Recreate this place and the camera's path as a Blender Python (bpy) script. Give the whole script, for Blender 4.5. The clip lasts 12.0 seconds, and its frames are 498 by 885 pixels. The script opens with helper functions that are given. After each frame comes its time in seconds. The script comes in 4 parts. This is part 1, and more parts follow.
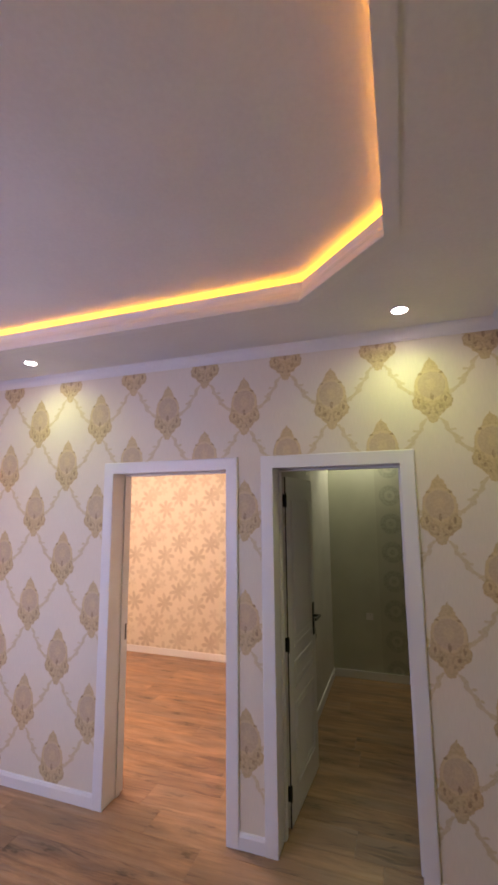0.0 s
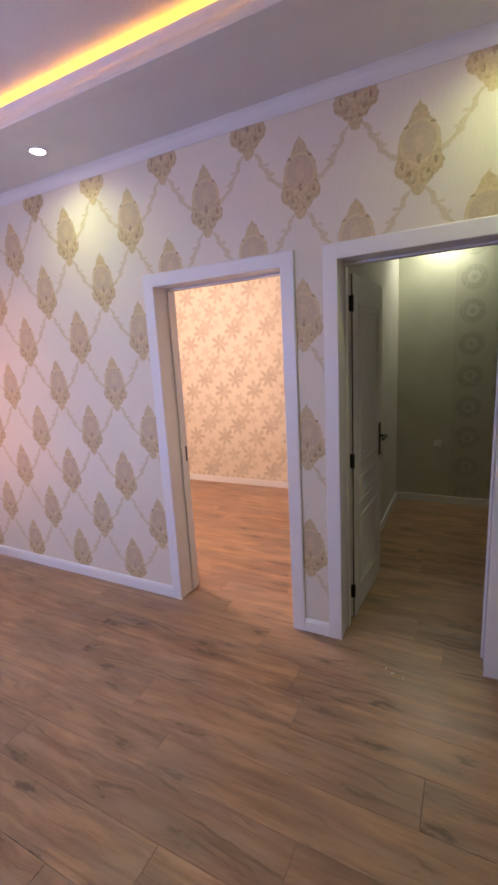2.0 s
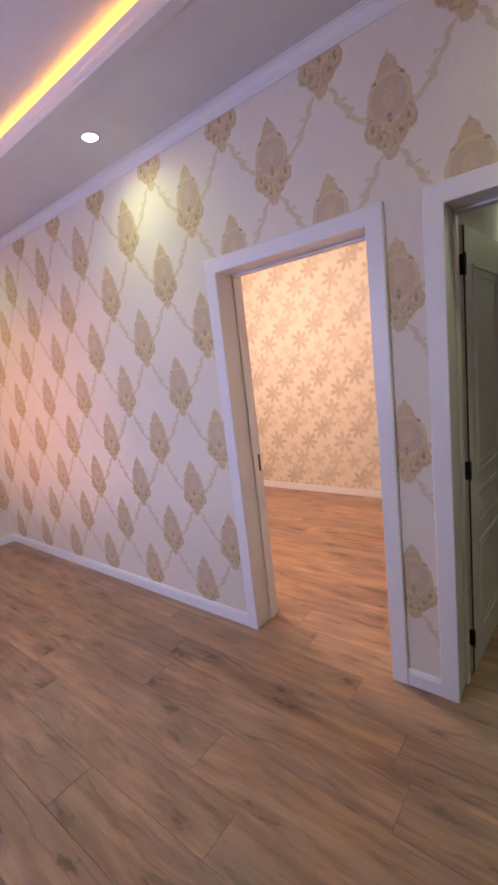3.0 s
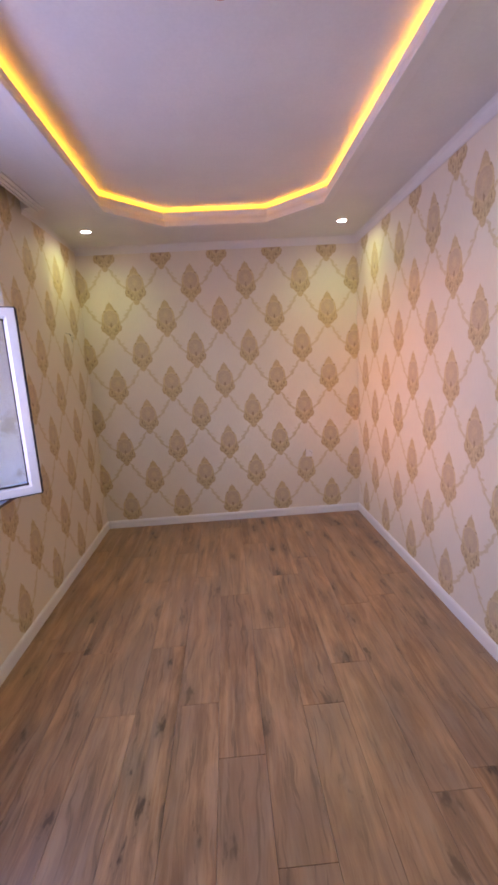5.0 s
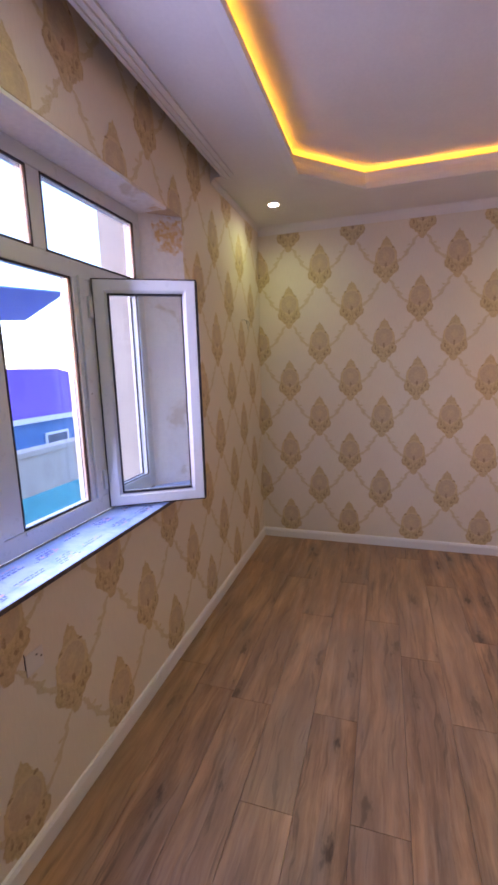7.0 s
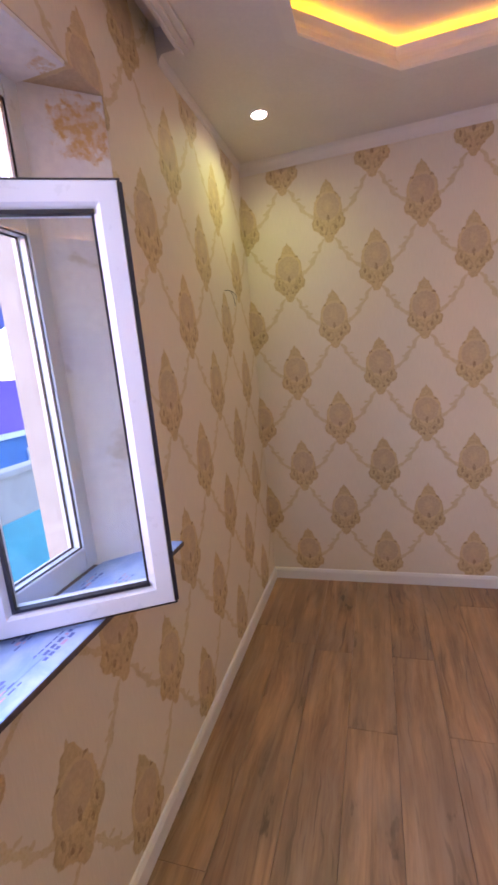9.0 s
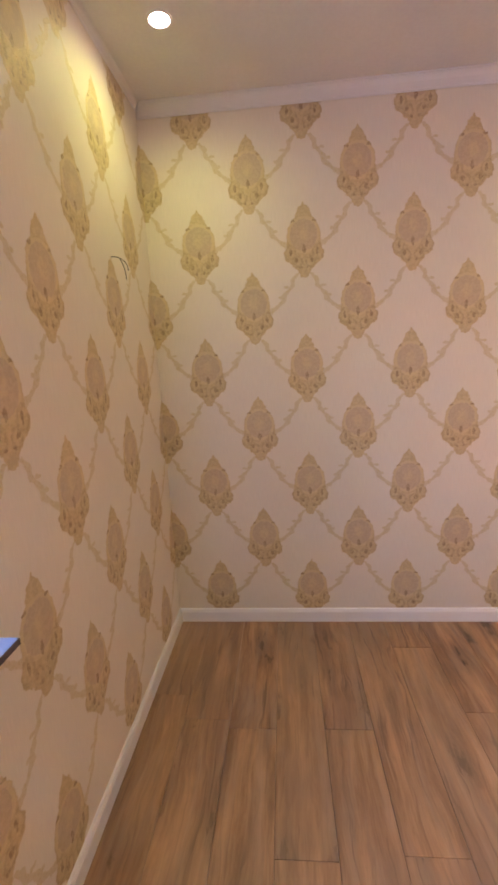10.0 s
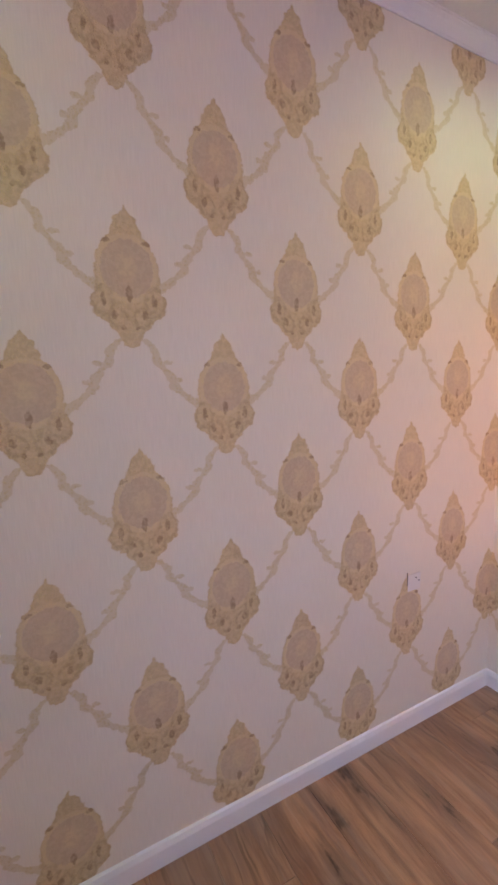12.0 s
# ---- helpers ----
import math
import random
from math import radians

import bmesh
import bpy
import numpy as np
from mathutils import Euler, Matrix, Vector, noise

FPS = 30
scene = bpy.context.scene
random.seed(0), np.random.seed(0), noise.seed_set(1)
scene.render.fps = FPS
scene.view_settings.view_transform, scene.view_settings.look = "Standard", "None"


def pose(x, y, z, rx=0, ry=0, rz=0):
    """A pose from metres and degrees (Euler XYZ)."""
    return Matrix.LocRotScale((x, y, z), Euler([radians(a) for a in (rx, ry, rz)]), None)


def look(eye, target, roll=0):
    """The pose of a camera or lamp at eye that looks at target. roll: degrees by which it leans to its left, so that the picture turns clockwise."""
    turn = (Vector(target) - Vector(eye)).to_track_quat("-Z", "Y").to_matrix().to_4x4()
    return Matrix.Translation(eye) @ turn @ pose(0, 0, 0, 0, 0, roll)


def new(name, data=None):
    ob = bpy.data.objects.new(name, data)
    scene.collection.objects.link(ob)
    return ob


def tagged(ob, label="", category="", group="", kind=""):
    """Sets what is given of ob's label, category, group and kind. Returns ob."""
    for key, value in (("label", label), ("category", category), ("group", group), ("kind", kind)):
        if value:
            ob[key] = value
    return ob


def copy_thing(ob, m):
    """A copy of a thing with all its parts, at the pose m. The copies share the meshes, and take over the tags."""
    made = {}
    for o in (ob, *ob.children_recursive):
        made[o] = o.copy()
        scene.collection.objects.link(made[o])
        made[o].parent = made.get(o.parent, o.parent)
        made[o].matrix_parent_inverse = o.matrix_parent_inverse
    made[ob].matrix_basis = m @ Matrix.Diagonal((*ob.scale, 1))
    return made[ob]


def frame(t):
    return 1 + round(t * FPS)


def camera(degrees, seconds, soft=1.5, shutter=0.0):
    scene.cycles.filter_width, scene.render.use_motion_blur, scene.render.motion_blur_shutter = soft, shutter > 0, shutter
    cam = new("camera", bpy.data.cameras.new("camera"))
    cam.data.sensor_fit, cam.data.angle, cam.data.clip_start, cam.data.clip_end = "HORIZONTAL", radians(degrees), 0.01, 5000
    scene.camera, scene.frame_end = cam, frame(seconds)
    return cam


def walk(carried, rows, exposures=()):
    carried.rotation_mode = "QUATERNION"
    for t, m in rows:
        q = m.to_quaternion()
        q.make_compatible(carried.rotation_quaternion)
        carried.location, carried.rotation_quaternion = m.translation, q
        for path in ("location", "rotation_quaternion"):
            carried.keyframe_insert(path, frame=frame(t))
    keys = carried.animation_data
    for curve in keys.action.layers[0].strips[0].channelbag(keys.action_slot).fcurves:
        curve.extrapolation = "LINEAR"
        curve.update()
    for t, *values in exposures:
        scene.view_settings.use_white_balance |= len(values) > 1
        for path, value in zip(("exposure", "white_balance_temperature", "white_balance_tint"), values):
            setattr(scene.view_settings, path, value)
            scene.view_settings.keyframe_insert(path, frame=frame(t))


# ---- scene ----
cam = camera(60.2, 12.0, soft=3.0)
METRES, EYE, TILT, LEAN, TURN = 8.0, 1.5, 0.0, 0.0, 10.3
EXPOSURES = [(0.0, 4.39, 6700, 42), (2.5, 4.44, 6200, 45), (5.0, 4.38, 6600, 43), (6.0, 4.14, 6700, 43), (8.5, 4.18, 6150, 46), (9.5, 4.70, 7400, 46), (10.5, 4.74, 6850, 42), (12.0, 4.58, 5900, 42)]
PATH = [
    (0, (5.096, -0.002, 1.822), (4.443, 1.867, 2.106), -0.5),
    (0.3, (5.081, 0.027, 1.802), (4.68, 1.982, 1.93), 0.8),
    (0.5, (5.105, 0.045, 1.786), (4.798, 2.021, 1.8), 1.0),
    (0.7, (5.096, 0.066, 1.741), (4.828, 2.045, 1.63), 0.5),
    (1, (5.1, 0.122, 1.698), (4.727, 2.06, 1.375), -0.4),
    (1.5, (5.091, 0.191, 1.637), (4.437, 2.017, 1.152), -2.0),
    (2, (4.981, 0.276, 1.602), (4.077, 2.016, 1.207), -3.2),
    (2.5, (4.837, 0.445, 1.585), (3.861, 2.148, 1.202), -5.2),
    (3, (4.823, 0.645, 1.537), (3.578, 2.172, 1.193), -6.6),
    (3.2, (4.804, 0.7, 1.506), (3.535, 2.216, 1.205), -3.9),
    (4.8, (4.403, 1.015, 1.648), (2.495, 1.438, 1.225), -3.1),
    (5, (4.365, 1.066, 1.635), (2.401, 1.156, 1.268), -3.4),
    (5.5, (4.293, 1.101, 1.639), (2.347, 0.731, 1.359), -1.4),
    (6, (4.156, 1.024, 1.616), (2.262, 0.46, 1.312), -2.9),
    (6.5, (4.007, 0.902, 1.611), (2.102, 0.379, 1.302), -2.4),
    (6.7, (3.932, 0.864, 1.603), (2.045, 0.294, 1.271), -1.6),
    (8.3, (3.223, 0.515, 1.584), (1.359, -0.118, 1.231), -2.0),
    (8.5, (3.137, 0.492, 1.566), (1.278, -0.111, 1.138), -2.4),
    (9, (2.844, 0.497, 1.568), (0.963, -0.077, 1.205), -5.6),
    (9.5, (2.578, 0.473, 1.552), (0.672, 0.067, 1.102), -2.4),
    (10, (2.31, 0.407, 1.533), (0.354, 0.235, 1.153), -3.0),
    (10.5, (2.016, 0.381, 1.507), (0.053, 0.35, 1.128), -3.5),
    (11, (1.734, 0.466, 1.539), (-0.241, 0.649, 1.283), -2.7),
    (11.5, (1.426, 0.473, 1.501), (-0.487, 0.982, 1.215), -1.8),
    (12, (1.182, 0.517, 1.51), (-0.571, 1.437, 1.228), -1.8),
]
walk(cam, [(t, look(eye, target, roll)) for t, eye, target, roll in PATH], exposures=EXPOSURES)

# ---- light ----
world = bpy.data.worlds.new("dusk_sky")
scene.world = world
world.use_nodes = True
wn = world.node_tree
sky = wn.nodes.new("ShaderNodeTexSky")
sky.sky_type = "NISHITA"
sky.sun_disc = False
sky.sun_elevation, sky.sun_rotation = radians(32), radians(150)
sky.dust_density, sky.air_density, sky.ozone_density = 0.6, 1.2, 5.0
bg = wn.nodes["Background"]
bg.inputs["Strength"].default_value = 0.052
tint = wn.nodes.new("ShaderNodeMix")
tint.data_type, tint.blend_type = "RGBA", "MULTIPLY"
tint.inputs[0].default_value = 1.0
tint.inputs[7].default_value = (0.84, 0.97, 1.0, 1.0)
wn.links.new(sky.outputs[0], tint.inputs[6])
wn.links.new(tint.outputs[2], bg.inputs["Color"])

sun = new("sun", bpy.data.lights.new("sun", "SUN"))
sun.data.energy, sun.data.angle, sun.data.color = 0.38, radians(34), (1.0, 0.42, 0.13)
sun.matrix_world = look((0, 0, 0), (-0.46, 0.885, 0.03))

SPOT_W, SPOT_COL = 0.54, (0.68, 1.0, 0.24)
SKY_W, SKY_COL = 1.3, (0.52, 0.64, 1.0)  # sky light entering at the window
sky_lamp = new("window_sky_light", bpy.data.lights.new("window_sky_light", "AREA"))
sky_lamp.data.shape, sky_lamp.data.size, sky_lamp.data.size_y = "RECTANGLE", 0.98, 1.24
sky_lamp.data.energy, sky_lamp.data.color = SKY_W, SKY_COL
sky_lamp.matrix_world = look((2.67, -0.335, 1.67), (2.67, 1.0, 1.48))
LED_POWER, LED_COL = 0.62, (1.0, 0.50, 0.016)

# ---- materials ----


class Nodes:
    """Small helper to write shader arithmetic as plain calls."""

    def __init__(self, name, rough=0.5, metal=0.0, spec=0.5):
        self.mat = bpy.data.materials.new(name)
        self.mat.use_nodes = True
        self.t = self.mat.node_tree
        self.b = self.t.nodes["Principled BSDF"]
        self.b.inputs["Roughness"].default_value = rough
        self.b.inputs["Metallic"].default_value = metal
        self.b.inputs["Specular IOR Level"].default_value = spec

    def put(self, v, socket):
        if isinstance(v, bpy.types.NodeSocket):
            self.t.links.new(v, socket)
        elif isinstance(v, (tuple, list)):
            socket.default_value = (*v, 1.0) if len(v) == 3 and len(socket.default_value) == 4 else v
        else:
            socket.default_value = v

    def m(self, op, a, b=None, c=None):
        n = self.t.nodes.new("ShaderNodeMath")
        n.operation = op
        for i, v in enumerate((a, b, c)):
            if v is not None:
                self.put(v, n.inputs[i])
        return n.outputs[0]

    def mix(self, f, a, b):
        n = self.t.nodes.new("ShaderNodeMix")
        n.data_type = "RGBA"
        self.put(f, n.inputs[0])
        self.put(a, n.inputs[6])
        self.put(b, n.inputs[7])
        return n.outputs[2]

    def step(self, v, lo, hi, a=0.0, b=1.0):
        n = self.t.nodes.new("ShaderNodeMapRange")
        n.interpolation_type = "SMOOTHSTEP"
        for i, q in enumerate((v, lo, hi, a, b)):
            self.put(q, n.inputs[i])
        return n.outputs[0]

    def coords(self, kind="Object"):
        return self.t.nodes.new("ShaderNodeTexCoord").outputs[kind]

    def split(self, v):
        n = self.t.nodes.new("ShaderNodeSeparateXYZ")
        self.t.links.new(v, n.inputs[0])
        return n.outputs

    def join(self, x, y, z):
        n = self.t.nodes.new("ShaderNodeCombineXYZ")
        for i, v in enumerate((x, y, z)):
            self.put(v, n.inputs[i])
        return n.outputs[0]

    def noise(self, vec, scale, detail=4.0, rough=0.55, distort=0.0):
        n = self.t.nodes.new("ShaderNodeTexNoise")
        self.put(vec, n.inputs["Vector"])
        n.inputs["Scale"].default_value = scale
        n.inputs["Detail"].default_value = detail
        n.inputs["Roughness"].default_value = rough
        n.inputs["Distortion"].default_value = distort
        return n.outputs["Fac"]

    def voronoi(self, vec, scale, feature="F1"):
        n = self.t.nodes.new("ShaderNodeTexVoronoi")
        n.feature = feature
        self.put(vec, n.inputs["Vector"])
        n.inputs["Scale"].default_value = scale
        return n.outputs

    def random(self):
        return self.t.nodes.new("ShaderNodeObjectInfo").outputs["Random"]

    def bump(self, h, strength=0.2, dist=0.002):
        n = self.t.nodes.new("ShaderNodeBump")
        n.inputs["Strength"].default_value = strength
        n.inputs["Distance"].default_value = dist
        self.put(h, n.inputs["Height"])
        self.t.links.new(n.outputs[0], self.b.inputs["Normal"])

    def done(self, colour=None, rough=None, metal=None):
        for v, k in ((colour, "Base Color"), (rough, "Roughness"), (metal, "Metallic")):
            if v is not None:
                self.put(v, self.b.inputs[k])
        return self.mat


def painted(name, col, rough=0.5, vary=0.05, bump=0.1, scale=30.0, spec=0.5, metal=0.0):
    n = Nodes(name, rough, metal, spec)
    p = n.coords()
    a = n.noise(p, 2.3, 3)
    b = n.noise(p, scale, 4)
    f = n.m("ADD", n.m("MULTIPLY", a, 0.6), n.m("MULTIPLY", b, 0.4))
    dark = tuple(c * (1 - 2 * vary) for c in col)
    lite = tuple(min(1, c * (1 + vary)) for c in col)
    n.bump(b, bump, 0.001)
    return n.done(n.mix(n.step(f, 0.3, 0.7), dark, lite), n.step(b, 0.2, 0.8, rough * 0.85, min(1, rough * 1.15)))


def glowing(name, col, strength):
    n = Nodes(name)
    n.b.inputs["Emission Color"].default_value = (*col, 1)
    n.b.inputs["Emission Strength"].default_value = strength
    return n.done(col)


PITCH, DROP, TIP = 0.53, 0.63, 2.56


def damask(name, axis, phase):
    """Cream embossed wallpaper with gold foil medallions joined by scrolled sprays."""
    n = Nodes(name, 0.6)
    p = n.coords()
    xyz = n.split(p)
    wob = n.noise(p, 70.0, 3)
    wob2 = n.noise(n.join(n.m("ADD", xyz[0], 7.0), xyz[1], xyz[2]), 70.0, 3)
    u = n.m("ADD", n.m("SUBTRACT", xyz[axis], phase), n.m("MULTIPLY", n.m("SUBTRACT", wob, 0.5), 0.018))
    v = n.m("ADD", n.m("SUBTRACT", xyz[2], TIP), n.m("MULTIPLY", n.m("SUBTRACT", wob2, 0.5), 0.018))

    def cell(du, dv):
        a = n.m("SUBTRACT", n.m("MODULO", n.m("ADD", n.m("ADD", u, du + PITCH / 2), 20 * PITCH), PITCH), PITCH / 2)
        b = n.m("SUBTRACT", n.m("MODULO", n.m("ADD", n.m("ADD", v, dv + 0.22), 20 * DROP), DROP), 0.22)
        return n.m("ABSOLUTE", a), b

    def ellipse(a, b, ca, cb, ra, rb):
        e = n.m("ADD", n.m("POWER", n.m("DIVIDE", n.m("SUBTRACT", a, ca), ra), 2.0), n.m("POWER", n.m("DIVIDE", n.m("SUBTRACT", b, cb), rb), 2.0))
        return n.m("SQRT", e)

    body, disc, ring, dark, spray, heart = [], [], [], [], [], []
    for du, dv in ((0.0, 0.0), (PITCH / 2, DROP / 2)):
        a, b = cell(du, dv)
        ramp = n.t.nodes.new("ShaderNodeValToRGB")
        ramp.color_ramp.interpolation = "EASE"
        pts = ((0.0, 0.0), (0.03, 0.24), (0.10, 0.34), (0.17, 0.58), (0.26, 0.93), (0.34, 0.98), (0.42, 0.84), (0.54, 0.83), (0.64, 0.78), (0.72, 0.64), (0.80, 0.42), (0.88, 0.32), (0.955, 0.10), (1.0, 0.0))
        el = ramp.color_ramp.elements
        while len(el) < len(pts):
            el.new(0.5)
        for e, (q, w) in zip(el, pts):
            e.position, e.color = q, (w, w, w, 1)
        n.put(n.m("DIVIDE", n.m("ADD", b, 0.012), 0.372), ramp.inputs[0])
        w = n.m("MULTIPLY", ramp.outputs[0], 0.108)
        body.append(n.step(n.m("SUBTRACT", w, a), 0.003, 0.008))
        e = ellipse(a, b, 0.0, 0.196, 0.071, 0.077)
        disc.append(n.step(e, 1.0, 0.94))
        heart.append(n.step(ellipse(a, b, 0.0, 0.200, 0.034, 0.045), 1.0, 0.4))
        ring.append(n.m("MULTIPLY", n.step(e, 0.93, 0.98), n.step(e, 1.16, 1.10)))
        d = n.m("MAXIMUM", n.step(ellipse(a, b, 0.066, 0.117, 0.008, 0.021), 1.0, 0.7), n.step(ellipse(a, b, 0.040, 0.078, 0.011, 0.014), 1.0, 0.7))
        d = n.m("MAXIMUM", d, n.step(n.m("ABSOLUTE", n.m("SUBTRACT", ellipse(a, b, 0.070, 0.114, 0.027, 0.034), 1.0)), 0.30, 0.08, 0.0, 0.35))
        d = n.m("MAXIMUM", d, n.step(n.m("ABSOLUTE", n.m("SUBTRACT", ellipse(a, b, 0.032, 0.070, 0.022, 0.024), 1.0)), 0.34, 0.08, 0.0, 0.4))
        d = n.m("MAXIMUM", d, n.step(ellipse(a, b, 0.0, 0.132, 0.010, 0.024), 1.0, 0.7))
        d = n.m("MAXIMUM", d, n.step(ellipse(a, b, 0.055, 0.262, 0.016, 0.007), 1.0, 0.7))
        d = n.m("MAXIMUM", d, n.step(ellipse(a, b, 0.018, 0.045, 0.008, 0.007), 1.0, 0.7))
        dark.append(d)
        # spray: a leaning stem from the tip out to the neighbours
        s = n.m("DIVIDE", n.m("SUBTRACT", b, 0.008), -0.178)
        mid = n.m("ADD", n.m("ADD", n.m("ADD", 0.040, n.m("MULTIPLY", s, 0.105)), n.m("MULTIPLY", n.m("POWER", n.m("ABSOLUTE", s), 5.0), 0.034)), n.m("MULTIPLY", n.m("SINE", n.m("MULTIPLY", s, 15.7)), 0.006))
        leafy = n.m("POWER", n.m("ABSOLUTE", n.m("SINE", n.m("MULTIPLY", s, 15.7))), 2.0)
        wide = n.m("ADD", n.m("ADD", 0.0095, n.m("MULTIPLY", n.step(s, 0.2, 0.8), 0.003)), n.m("MULTIPLY", leafy, n.m("ADD", 0.002, n.m("MULTIPLY", wob2, 0.004))))
        k = n.step(n.m("SUBTRACT", n.m("ABSOLUTE", n.m("SUBTRACT", a, mid)), wide), 0.002, -0.002)
        k = n.m("MULTIPLY", k, n.m("MULTIPLY", n.m("GREATER_THAN", s, -0.05), n.m("LESS_THAN", s, 1.05)))
        # leaf spurs on the upper side of the stem and a curl where it meets the next medallion
        for ca, cb, ra, rb in ((0.094, -0.047, 0.015, 0.007), (0.124, -0.096, 0.013, 0.008), (0.166, -0.156, 0.020, 0.011)):
            k = n.m("MAXIMUM", k, n.step(ellipse(a, b, ca, cb, ra, rb), 1.05, 0.8))
        spray.append(k)
    body, disc, ring, dark, spray, heart = (n.m("MAXIMUM", *q) for q in (body, disc, ring, dark, spray, heart))
    fil = n.step(n.noise(p, 70.0, 4, 0.6, 0.6), 0.36, 0.66)
    lace = n.step(n.voronoi(p, 110.0)[0], 0.25, 0.55)
    stripe = n.noise(n.join(n.m("MULTIPLY", xyz[axis], 420.0), n.m("MULTIPLY", xyz[2], 16.0), 0.0), 1.0, 2)
    cloud = n.noise(p, 1.7, 3)
    paper = n.mix(n.step(n.m("ADD", n.m("MULTIPLY", stripe, 0.6), n.m("MULTIPLY", cloud, 0.4)), 0.3, 0.7), (0.72, 0.65, 0.55), (0.79, 0.715, 0.615))
    foil = n.mix(fil, (0.57, 0.44, 0.25), (0.66, 0.52, 0.31))
    mauve = n.mix(fil, (0.55, 0.42, 0.285), (0.61, 0.475, 0.325))
    col = n.mix(n.m("MULTIPLY", spray, n.step(lace, 0, 1, 0.95, 0.65)), paper, (0.62, 0.51, 0.31))
    col = n.mix(body, col, foil)
    col = n.mix(n.m("MULTIPLY", body, disc), col, mauve)
    col = n.mix(n.m("MULTIPLY", n.m("MULTIPLY", body, heart), n.step(fil, 0, 1, 0.35, 0.85)), col, (0.66, 0.525, 0.325))
    col = n.mix(n.m("MULTIPLY", n.m("MULTIPLY", body, ring), 0.7), col, (0.69, 0.555, 0.345))
    col = n.mix(n.m("MULTIPLY", n.m("MULTIPLY", body, dark), n.step(fil, 0, 1, 0.75, 0.35)), col, (0.28, 0.17, 0.095))
    bits = n.voronoi(p, 190.0)
    flake = n.m("MULTIPLY", n.step(bits[0], 0.45, 0.3), n.m("GREATER_THAN", n.split(bits[1])[0], 0.70))
    gold = n.m("MULTIPLY", n.m("MAXIMUM", body, n.m("MULTIPLY", spray, 0.7)), n.step(disc, 0, 1, 1.0, 0.15))
    col = n.mix(n.m("MULTIPLY", gold, n.m("MULTIPLY", flake, 0.2)), col, (0.84, 0.68, 0.28))
    shine = n.m("MULTIPLY", gold, n.m("ADD", 0.10, n.m("MULTIPLY", flake, 0.4)))
    # glitter: each flake tilts its own way
    height = n.m("ADD", n.m("MULTIPLY", stripe, 0.25), n.m("MULTIPLY", n.m("ADD", n.noise(p, 190.0, 2), 0.4), n.m("MULTIPLY", gold, n.m("ADD", 0.8, n.m("MULTIPLY", flake, 2.2)))))
    n.bump(height, 0.55, 0.0018)
    return n.done(col, n.step(shine, 0, 0.7, 0.62, 0.26), shine)


